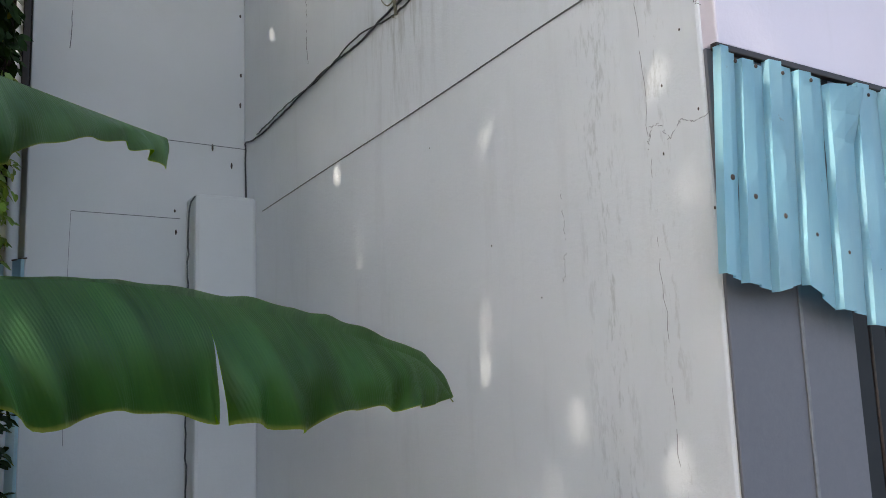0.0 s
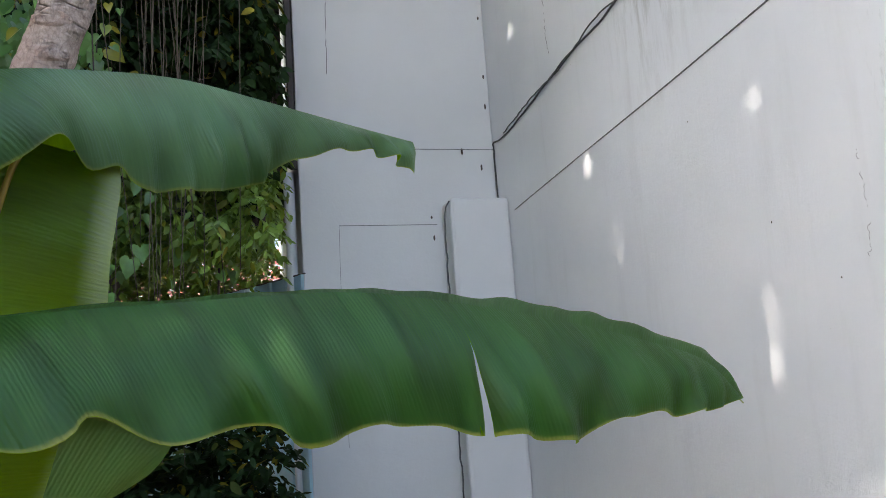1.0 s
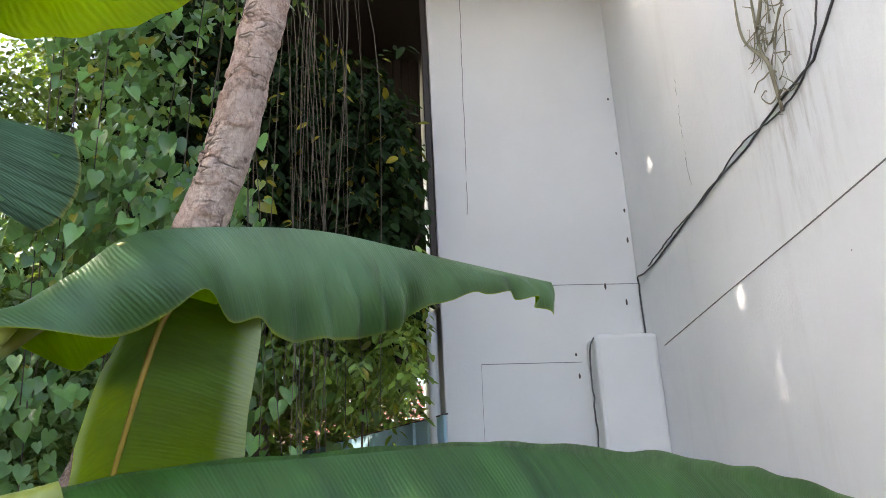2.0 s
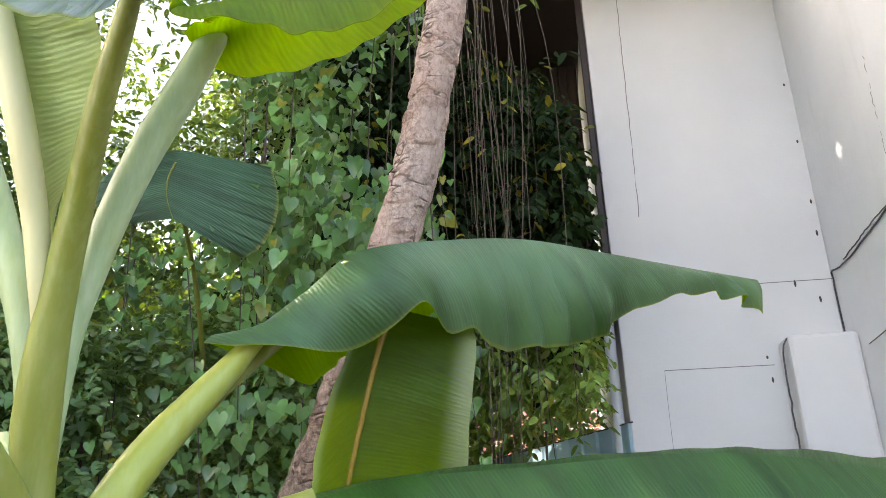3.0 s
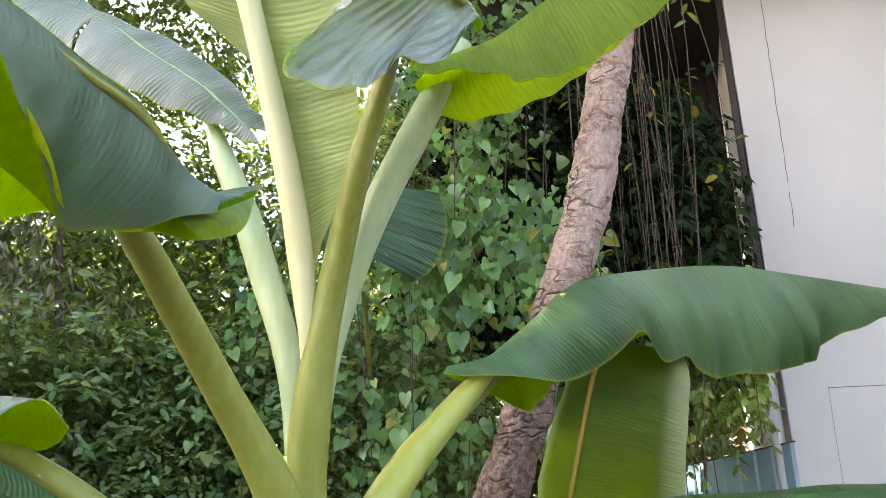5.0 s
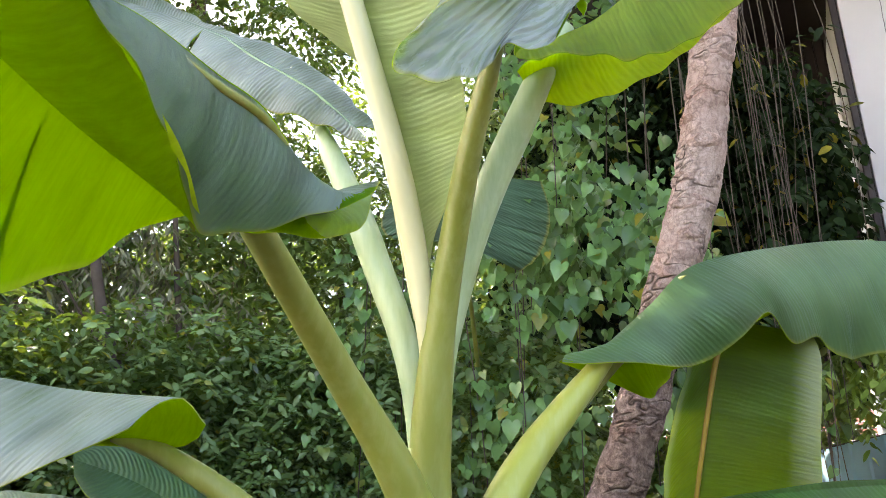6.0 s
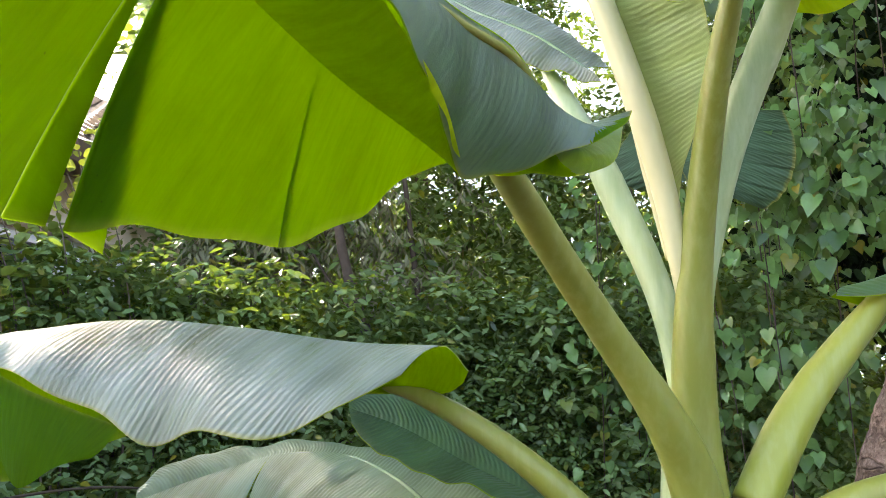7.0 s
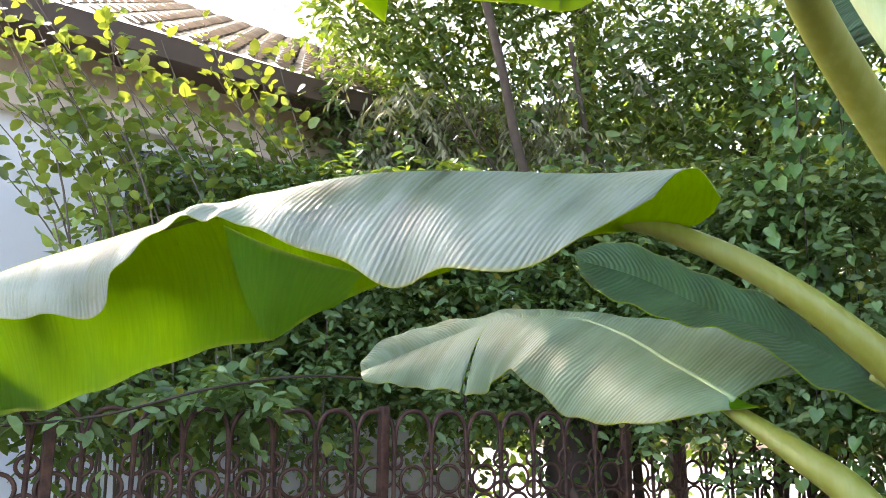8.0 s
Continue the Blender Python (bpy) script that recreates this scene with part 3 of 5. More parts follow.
# blades
drooping = banana_leaf([(-1.241, 1.416, 1.994), (-1.141, 1.486, 2.024), (-0.891, 1.576, 2.043), (-0.572, 1.677, 2.060), (-0.332, 1.758, 2.039), (-0.003, 1.879, 1.986), (0.266, 1.970, 1.925), (0.466, 2.041, 1.863), (0.594, 2.083, 1.752)],
            [(-1.203, 1.308, 1.823), (-1.033, 1.368, 1.822), (-0.993, 1.428, 1.852), (-0.884, 1.499, 1.792), (-0.744, 1.559, 1.811), (-0.634, 1.600, 1.760), (-0.484, 1.660, 1.789), (-0.255, 1.711, 1.747), (-0.055, 1.772, 1.706), (0.125, 1.862, 1.745), (0.405, 1.972, 1.733), (0.594, 2.083, 1.752)],
            [(-1.323, 1.636, 1.907), (-1.203, 1.717, 1.907), (-0.913, 1.847, 1.945), (-0.543, 1.958, 1.953), (-0.263, 1.988, 1.990), (0.077, 2.059, 1.987), (0.346, 2.110, 1.935), (0.535, 2.122, 1.863), (0.604, 2.093, 1.752)],
            M_BANANA, M_PETIOLE, "deep green drooping leaf with one torn slit", slits=((1, 0.49, 0.3, 0.032),), seed=1, wave=0.004, bulge=(0.14, 0.2), pucker=0.075, sweep=0.6, fold=0.025, folds=6.5, lean=0.05)
fold_back([(-1.04, 1.47, 1.866), (-0.982, 1.481, 1.846), (-0.93, 1.487, 1.82), (-0.882, 1.491, 1.794)],
          [(-1.096, 1.496, 1.687), (-1.04, 1.509, 1.696), (-0.985, 1.521, 1.712), (-0.941, 1.53, 1.734)], M_BANANA, drooping, "dark lobe curled under the leaf's base")
banana_leaf([(-1.393, 1.454, 2.288), (-1.291, 1.504, 2.386), (-1.200, 1.554, 2.475), (-1.030, 1.716, 2.543), (-0.871, 1.858, 2.580), (-0.684, 2.050, 2.598), (-0.496, 2.223, 2.606), (-0.229, 2.447, 2.612)],
            [(-1.443, 1.384, 2.269), (-1.334, 1.436, 2.256), (-1.225, 1.507, 2.265), (-1.144, 1.568, 2.313), (-1.073, 1.608, 2.372), (-1.045, 1.669, 2.322), (-0.986, 1.720, 2.341), (-0.947, 1.791, 2.311), (-0.819, 1.932, 2.340), (-0.719, 2.033, 2.379), (-0.638, 2.093, 2.448), (-0.458, 2.224, 2.525), (-0.300, 2.367, 2.533), (-0.232, 2.468, 2.513)],
            [(-1.474, 1.483, 2.291), (-1.396, 1.595, 2.260), (-1.328, 1.666, 2.240), (-1.307, 1.736, 2.290), (-1.156, 1.886, 2.408), (-0.875, 2.068, 2.544), (-0.688, 2.231, 2.541), (-0.478, 2.363, 2.588), (-0.220, 2.487, 2.603)],
            M_SHEEN, M_PETIOLE, "deep green leaf with curled brown-edged tip", seed=2, bulge=(0.16, 0.1), wave=0.004, pucker=0.05, sweep=0.5, fold=0.022, folds=7.5, lean=0.04)
glowing = banana_leaf([(-1.585, 0.697, 2.313), (-1.543, 0.667, 2.361), (-1.521, 0.577, 2.389), (-1.519, 0.487, 2.387), (-1.518, 0.397, 2.386), (-1.517, 0.317, 2.374), (-1.505, 0.217, 2.372), (-1.492, 0.117, 2.400)],
            [(-1.474, 0.748, 2.370), (-1.475, 0.709, 2.329), (-1.545, 0.638, 2.281), (-1.575, 0.558, 2.250), (-1.522, 0.459, 2.287), (-1.499, 0.369, 2.315), (-1.487, 0.298, 2.343), (-1.475, 0.208, 2.351), (-1.472, 0.108, 2.389)],
            [(-1.504, 0.787, 2.392), (-1.527, 0.778, 2.322), (-1.586, 0.678, 2.293), (-1.634, 0.577, 2.282), (-1.664, 0.487, 2.201), (-1.695, 0.421, 2.163), (-1.725, 0.332, 2.157), (-1.742, 0.27, 2.15), (-1.763, 0.228, 2.144), (-1.79, 0.17, 2.155), (-1.793, 0.13, 2.191)],
            M_BLUEGREY, M_PETIOLE, "broad arching leaf glowing yellow-green from below", seed=3, wave=0.003, slits=((-1, 0.62, 0.3, -0.006), (-1, 0.86, 0.1, 0.10)), bulge=(0.14, 0.08))
fold_back([(-1.575, 0.558, 2.254), (-1.524, 0.462, 2.289), (-1.504, 0.375, 2.32), (-1.491, 0.303, 2.348), (-1.475, 0.209, 2.352)],
          [(-1.593, 0.567, 2.265), (-1.601, 0.479, 2.291), (-1.6, 0.387, 2.307), (-1.58, 0.286, 2.321), (-1.539, 0.183, 2.322), (-1.487, 0.098, 2.306)], M_FOLD, glowing, "olive strip of the blade turned back under itself")
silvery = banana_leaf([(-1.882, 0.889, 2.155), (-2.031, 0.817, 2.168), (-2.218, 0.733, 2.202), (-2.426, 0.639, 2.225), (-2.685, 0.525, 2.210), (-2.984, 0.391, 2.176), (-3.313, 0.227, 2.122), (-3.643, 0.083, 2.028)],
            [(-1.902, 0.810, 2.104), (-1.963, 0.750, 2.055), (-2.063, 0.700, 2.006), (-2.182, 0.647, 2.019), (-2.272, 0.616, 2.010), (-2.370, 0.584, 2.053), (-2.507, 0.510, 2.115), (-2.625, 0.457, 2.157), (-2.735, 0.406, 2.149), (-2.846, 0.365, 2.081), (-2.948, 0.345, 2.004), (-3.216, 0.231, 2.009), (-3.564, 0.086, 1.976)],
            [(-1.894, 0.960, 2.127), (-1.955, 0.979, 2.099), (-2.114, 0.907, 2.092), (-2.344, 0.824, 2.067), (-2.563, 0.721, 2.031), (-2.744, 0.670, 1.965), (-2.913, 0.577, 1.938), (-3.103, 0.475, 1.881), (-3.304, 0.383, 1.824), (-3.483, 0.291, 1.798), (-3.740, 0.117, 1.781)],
            M_SILVER, M_PETIOLE, "long silvery leaf with sky sheen put into its colour", seed=4, wave=0.004, sweep=0.8, fold=0.008, folds=5.0, slits=((-1, 0.47, 0.2, -0.01),), bulge=(0.12, 0.06))
fold_back([(-2.62, 0.484, 2.147), (-2.53, 0.529, 2.102), (-2.436, 0.581, 2.063), (-2.346, 0.617, 2.034)],
          [(-2.601, 0.536, 1.992), (-2.558, 0.561, 1.937), (-2.492, 0.589, 1.971), (-2.427, 0.615, 1.985)], M_UNDER, silvery, "torn green lobe hanging behind the blade's edge")
banana_leaf([(-2.021, 1.159, 1.839), (-2.170, 1.207, 1.905), (-2.317, 1.224, 1.980), (-2.466, 1.222, 2.025), (-2.656, 1.192, 2.030), (-2.847, 1.132, 1.984), (-3.009, 1.033, 1.918)],
            [(-1.961, 1.159, 1.827), (-2.142, 1.099, 1.801), (-2.263, 1.119, 1.795), (-2.382, 1.128, 1.810), (-2.539, 1.116, 1.905), (-2.630, 1.116, 1.857), (-2.791, 1.075, 1.871), (-2.990, 1.024, 1.897)],
            [(-1.951, 1.288, 1.880), (-2.039, 1.386, 1.956), (-2.228, 1.424, 2.012), (-2.378, 1.433, 2.017), (-2.536, 1.382, 2.041), (-2.765, 1.290, 2.066), (-2.996, 1.130, 2.019), (-3.028, 1.042, 1.949)],
            M_RIBBED, M_LEAFRIB, "pale ribbed leaf with a torn slit near its tip", rib_sink=0.7, rib_from=0, sweep=0.6, seed=5, wave=0.004, fold=0.012, folds=6.0, slits=((1, 0.66, 0.05, 0.02),), bulge=(0.1, 0.08), lean=0.07)
banana_leaf([(-1.759, 1.319, 1.791), (-1.846, 1.266, 1.872), (-1.924, 1.244, 1.924), (-2.052, 1.180, 1.986), (-2.169, 1.107, 2.058), (-2.266, 1.044, 2.099)],
            [(-1.739, 1.270, 1.779), (-1.777, 1.239, 1.810), (-1.875, 1.186, 1.851), (-1.992, 1.142, 1.944), (-2.081, 1.080, 1.965), (-2.169, 1.038, 2.006), (-2.247, 1.035, 2.069)],
            [(-1.780, 1.398, 1.823), (-1.838, 1.377, 1.864), (-1.935, 1.313, 1.946), (-2.013, 1.290, 2.017), (-2.130, 1.217, 2.079), (-2.227, 1.134, 2.140), (-2.276, 1.054, 2.120)],
            M_DARKRIB, M_PETIOLE, "dark ribbed leaf under the others", seed=6, wave=0.003, bulge=(0.05, 0.05))
banana_leaf([(-1.164, 1.706, 2.396), (-1.196, 1.697, 2.317), (-1.240, 1.709, 2.158), (-1.285, 1.741, 1.990), (-1.342, 1.813, 1.772), (-1.410, 1.916, 1.515)],
            [(-1.245, 1.626, 2.307), (-1.268, 1.608, 2.207), (-1.311, 1.639, 2.099), (-1.345, 1.680, 1.980), (-1.391, 1.762, 1.803), (-1.418, 1.875, 1.575)],
            [(-1.006, 1.779, 2.363), (-0.997, 1.740, 2.292), (-1.021, 1.762, 2.153), (-1.035, 1.803, 2.044), (-1.071, 1.876, 1.846), (-1.199, 1.948, 1.570)],
            M_OLIVE, M_AMBER, "hanging leaf with an amber midrib, seen from beneath", rib_sink=0.6, rib_from=0, seed=7, wave=0.003, bulge=(0.05, 0.05), under=M_OLIVE)
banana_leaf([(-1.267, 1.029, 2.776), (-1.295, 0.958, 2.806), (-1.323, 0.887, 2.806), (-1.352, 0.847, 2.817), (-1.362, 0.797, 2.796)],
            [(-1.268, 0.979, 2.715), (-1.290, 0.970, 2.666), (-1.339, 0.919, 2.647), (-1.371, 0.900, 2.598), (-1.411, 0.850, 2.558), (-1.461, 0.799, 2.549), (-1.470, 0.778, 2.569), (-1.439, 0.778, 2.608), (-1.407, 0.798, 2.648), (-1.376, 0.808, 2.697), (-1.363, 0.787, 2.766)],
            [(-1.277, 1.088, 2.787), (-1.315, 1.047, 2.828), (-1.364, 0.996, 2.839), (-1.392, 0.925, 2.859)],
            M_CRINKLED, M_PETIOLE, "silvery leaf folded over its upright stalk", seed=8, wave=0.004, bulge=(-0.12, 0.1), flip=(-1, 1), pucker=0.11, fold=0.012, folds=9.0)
banana_leaf([(-1.399, 1.226, 2.814), (-1.276, 1.276, 2.920), (-1.132, 1.336, 3.066), (-0.927, 1.387, 3.230)],
            [(-1.417, 1.136, 2.813), (-1.409, 1.136, 2.763), (-1.289, 1.218, 2.790), (-1.220, 1.239, 2.778), (-1.109, 1.290, 2.835), (-1.017, 1.311, 2.892), (-0.893, 1.350, 3.038)],
            [(-1.459, 1.255, 2.826), (-1.431, 1.326, 2.786), (-1.332, 1.397, 2.804), (-1.210, 1.468, 2.881), (-1.118, 1.518, 2.978), (-0.984, 1.568, 3.114), (-0.818, 1.608, 3.289)],
            M_UNDER, M_PETIOLE, "bright yellow-green leaf against the sky", under=M_UNDERYOUNG, flip=(-1, 1), seed=9, wave=0.004, bulge=(-0.1, 0.1))
banana_leaf([(-1.655, 1.229, 2.342), (-1.659, 1.167, 2.482), (-1.662, 1.094, 2.651), (-1.682, 0.990, 2.900), (-1.704, 0.897, 3.090)],
            [(-1.635, 1.219, 2.351), (-1.590, 1.158, 2.469), (-1.504, 1.108, 2.595), (-1.490, 1.046, 2.704), (-1.464, 0.975, 2.832), (-1.467, 0.902, 3.011)],
            [(-1.654, 1.229, 2.362), (-1.668, 1.176, 2.522), (-1.681, 1.113, 2.702), (-1.717, 1.081, 2.813), (-1.831, 0.987, 2.935), (-1.862, 0.894, 3.135)],
            M_YOUNG, M_CREAMRIB, "young upright leaf, still half rolled, strongly ribbed", seed=10, wave=0.002, bulge=(0.06, 0.06), rib_radius=0.012, rib_sink=0.7, rib_from=0, under=M_YOUNG, pucker=0.008)
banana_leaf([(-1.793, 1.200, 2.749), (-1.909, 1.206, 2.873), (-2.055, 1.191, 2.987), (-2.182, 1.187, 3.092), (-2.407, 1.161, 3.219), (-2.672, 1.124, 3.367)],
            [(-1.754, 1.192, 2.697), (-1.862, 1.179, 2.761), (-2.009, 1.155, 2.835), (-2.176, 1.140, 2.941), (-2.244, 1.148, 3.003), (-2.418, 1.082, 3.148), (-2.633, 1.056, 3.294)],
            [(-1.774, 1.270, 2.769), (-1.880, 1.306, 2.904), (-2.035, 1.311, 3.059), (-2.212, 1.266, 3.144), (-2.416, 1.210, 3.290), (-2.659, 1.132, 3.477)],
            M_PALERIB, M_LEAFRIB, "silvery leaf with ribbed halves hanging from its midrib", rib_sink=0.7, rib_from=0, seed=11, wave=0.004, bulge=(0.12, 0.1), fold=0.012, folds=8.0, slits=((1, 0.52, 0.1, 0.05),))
plant = empty("banana_plant", (-2.75, 4.25, GROUND), "second banana plant with a dark pleated leaf among the shrubs", "banana plant")
v, f = tube([(-2.75, 4.25, GROUND - 0.05), (-2.75, 4.25, 1.0), (-2.72, 4.2, 1.9)], [0.05, 0.04, 0.02], 20, 14)
into(piece("pseudostem", mesh_from("pseudostem", v, f, M_SHOOT), None, "slim brown banana stem wrapped in dry sheaths"), plant)
petiole([(-2.725, 4.21, 1.8), (-2.66, 4.05, 2.5), (-2.52, 3.6, 3.0), (-2.38, 3.1, 3.27), (-2.306, 2.815, 3.304)], [0.02, 0.016, 0.013, 0.011, 0.008], M_PETIOLE)
banana_leaf([(-2.238, 2.759, 3.428), (-2.292, 2.78, 3.34), (-2.312, 2.808, 3.263), (-2.298, 2.853, 3.175)],
            [(-1.915, 2.906, 3.385), (-1.902, 2.956, 3.276), (-1.925, 2.991, 3.177), (-1.984, 3.008, 3.087), (-2.059, 3.002, 3.036)],
            [(-2.459, 2.725, 3.408), (-2.574, 2.727, 3.281), (-2.574, 2.763, 3.204), (-2.474, 2.833, 3.165)],
            M_PLEAT, M_PETIOLE, "dark pleated leaf spread like a fan", seed=12, wave=0.004, bulge=(0.05, 0.05), rib_radius=0.005, flip=(-1, -1), under=M_PLEAT, fold=0.0035, folds=48.0, pucker=0.01)


# ---- ground and walls ----
def ground_sheet():
    bm = bmesh.new()
    bmesh.ops.create_grid(bm, x_segments=80, y_segments=80, size=150)
    for vert in bm.verts:
        d = math.hypot(vert.co.x, vert.co.y)
        vert.co.z = GROUND + 0.05 * noise.noise(vert.co * 0.7) * min(1, d / 3)
    g = part("ground", bm, M_SOIL, None, "dark garden soil", True)
    return tagged(g, "bare dark garden soil under the plants", "ground", kind="structure")


ground_sheet()

WX, WY, BY, BX = 1.16, 1.45, 5.905, -0.372

bm = bmesh.new()
box(bm, (WX, WY, GROUND - 0.2), (WX + 0.36, BY + 0.3, 7.5), 0.012)
tagged(part("wall_east", bm, M_WALL), "white plastered garden wall with stains and cracks", "wall", kind="structure")
bm = bmesh.new()
box(bm, (BX, BY, GROUND - 0.2), (WX, BY + 4.5, 7.5), 0.012)
tagged(part("wall_north", bm, M_BACK), "white painted end wall of the building", "wall", kind="structure")
# slab added out of view to keep sky light off the corner
bm = bmesh.new()
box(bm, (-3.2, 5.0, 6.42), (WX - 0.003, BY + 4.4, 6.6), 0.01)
tagged(part("shade_slab", bm, M_BROWN), "added slab that shades the wall and the corner", "roof", kind="structure")
bm = bmesh.new()
box(bm, (0.70, 5.63, GROUND - 0.2), (WX, BY, 3.15), 0.03)
tagged(part("wall_pillar", bm, M_BACK), "low plastered pillar in the corner of the walls", "pillar", kind="structure")
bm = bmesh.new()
# thin dark layer puts the same painted shade over the wall's white end
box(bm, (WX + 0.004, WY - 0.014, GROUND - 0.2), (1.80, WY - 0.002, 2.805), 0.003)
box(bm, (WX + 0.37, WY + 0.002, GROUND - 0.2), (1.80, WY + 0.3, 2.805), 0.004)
tagged(part("wall_recess", bm, M_GREYSHADE), "grey plastered wall beside the opening, darkened as shade", "wall", kind="structure")
bm = bmesh.new()
box(bm, (WX + 0.01, WY - 0.055, 2.805), (5.0, WY + 0.3, 7.5), 0.008)
tagged(part("wall_upper", bm, M_MAUVE), "pale mauve wall above the metal sheets", "wall", kind="structure")
bm = bmesh.new()
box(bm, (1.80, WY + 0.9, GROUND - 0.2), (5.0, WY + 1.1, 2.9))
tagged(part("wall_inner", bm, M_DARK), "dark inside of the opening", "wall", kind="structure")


def sheet_awning():
    """Trapezoid-ribbed metal sheets, nailed under the upper wall, cut unevenly below."""
    thing = empty("metal_awning", (1.16, 1.33, 2.2), "pale blue ribbed metal sheet nailed over the opening", "metal sheet")
    edges = (1.148, 1.245, 1.38, 1.53, 1.695, 1.865, 2.04, 2.22, 2.45)
    lows = (2.085, 2.06, 2.035, 2.06, 1.985, 1.935, 1.90, 1.94)
    tops = (2.79, 2.765, 2.785, 2.775, 2.755, 2.785, 2.79, 2.79)
    for k, (a, b) in enumerate(zip(edges, edges[1:])):
        bm = bmesh.new()
        w = b - a
        prof = [(0.010, 0.0), (0.03, 0.028), (0.42, 0.030), (0.50, 0.012), (0.92, 0.008), (1.0, 0.002)]
        rows = []
        for i in range(9):
            q = i / 8
            row = []
            for s, d in prof:
                low = lows[k] + (-0.08 if k == 3 else 0.03 if k == 2 else -0.02) * s
                z = low + (tops[k] - low) * q
                row.append(bm.verts.new((a + w * s - 0.098 * (1 - q), 1.40 - 0.03 * (1 - q) - d + 0.004 * noise.noise(Vector((a * 9, q * 4, s * 3))) - (0.05 * (q - 0.75) * 4 * s if k == 4 and q > 0.75 else 0), z)))
            rows.append(row)
        for r0, r1 in zip(rows, rows[1:]):
            for i in range(len(prof) - 1):
                bm.faces.new((r0[i], r0[i + 1], r1[i + 1], r1[i]))
        bmesh.ops.solidify(bm, geom=list(bm.faces), thickness=0.0015)
        s = into(part("metal_panel", bm, M_BLUE), thing)
        bm = bmesh.new()
        bmesh.ops.create_uvsphere(bm, u_segments=8, v_segments=6, radius=0.009, matrix=Matrix.Translation((a - 0.02, 1.352, 2.37 - 0.05 * k)) @ Matrix.Diagonal((1, 0.6, 1, 1)))
        into(part("nail", bm, M_BOLT), s)
        bm = bmesh.new()
        bmesh.ops.create_uvsphere(bm, u_segments=8, v_segments=6, radius=0.007, matrix=Matrix.Translation((a + 0.06, 1.366, 2.745)) @ Matrix.Diagonal((1, 0.6, 1, 1)))
        into(part("nail", bm, M_BOLT), s)
    bm = bmesh.new()
    box(bm, (1.15, 1.385, 2.782), (2.6, 1.41, 2.805), 0.004)
    into(part("batten", bm, M_BROWN), thing)


sheet_awning()


def strip(points, radius, material, name, label, category, sides=6, n=40, kind="", seed=0, jitter=0.0):
    rng = np.random.RandomState(seed)
    c = spline(points, n)
    if jitter:
        c += rng.normal(0, jitter, c.shape)
    v, f = tube(c, [radius], n, sides)
    return tagged(piece(name, mesh_from(name, v, f, material)), label, category, kind=kind)


# cables and joint lines on the walls
X0 = WX - 0.008
strip([(X0, 5.87, 3.15), (X0, 5.88, 3.60), (X0, 5.84, 3.63), (X0, 5.51, 3.612), (X0, 4.834, 3.663), (X0, 4.35, 3.705), (X0, 3.81, 3.712), (X0, 3.48, 3.75), (X0, 3.15, 3.765), (X0, 3.0, 3.805), (X0, 2.6, 4.15), (X0, 2.4, 4.9)],
      0.0065, M_CABLE, "cable", "black cable sagging along the white wall", "cable", n=90, jitter=0.002)
strip([(X0 - 0.004, 5.60, 3.635), (X0 - 0.004, 4.9, 3.68), (X0 - 0.006, 4.40, 3.68), (X0 - 0.004, 3.85, 3.75), (X0, 3.35, 3.71), (X0, 3.05, 3.82), (X0, 2.9, 4.2), (X0, 3.0, 5.0)],
      0.005, M_CABLE, "cable", "thin black cable twisted beside another", "cable", n=90, jitter=0.002)
strip([(X0 + 0.006, 5.5, 3.023), (X0 + 0.006, 4.4, 3.074), (X0 + 0.006, 3.26, 3.122), (X0 + 0.006, 2.29, 3.172), (X0 + 0.006, 1.9, 3.188)], 0.0038, M_CRACK, "trim_line", "dark straight joint across the wall", "joint", kind="structure")
Y0 = BY - 0.001
strip([(-0.09, Y0, 3.013), (0.3, Y0, 3.008), (0.66, Y0, 3.003)], 0.003, M_CRACK, "trim_line", "thin dark panel joint", "joint", kind="structure")
strip([(-0.09, Y0, 3.013), (-0.10, Y0, 2.5), (-0.1, Y0, 1.4)], 0.0015, M_CRACK, "trim_line", "faint upright panel joint", "joint", kind="structure")
strip([(0.2, Y0, 3.605), (0.7, Y0, 3.60), (WX, Y0, 3.594)], 0.0032, M_CRACK, "trim_line", "thin dark panel joint", "joint", kind="structure")
strip([(-0.075, Y0, 6.5), (-0.097, Y0, 5.37), (-0.122, Y0, 4.36), (-0.128, Y0, 4.2)], 0.003, M_CRACK, "trim_line", "upright crack in the paint", "crack", kind="structure", jitter=0.002)
strip([(0.69, 5.622, 3.12), (0.655, 5.622, 3.05), (0.645, 5.622, 2.7), (0.65, 5.622, 2.38), (0.64, 5.622, 1.7), (0.645, 5.622, 1.0)], 0.006, M_CABLE, "cable", "black cable running down beside the pillar", "cable", jitter=0.003)


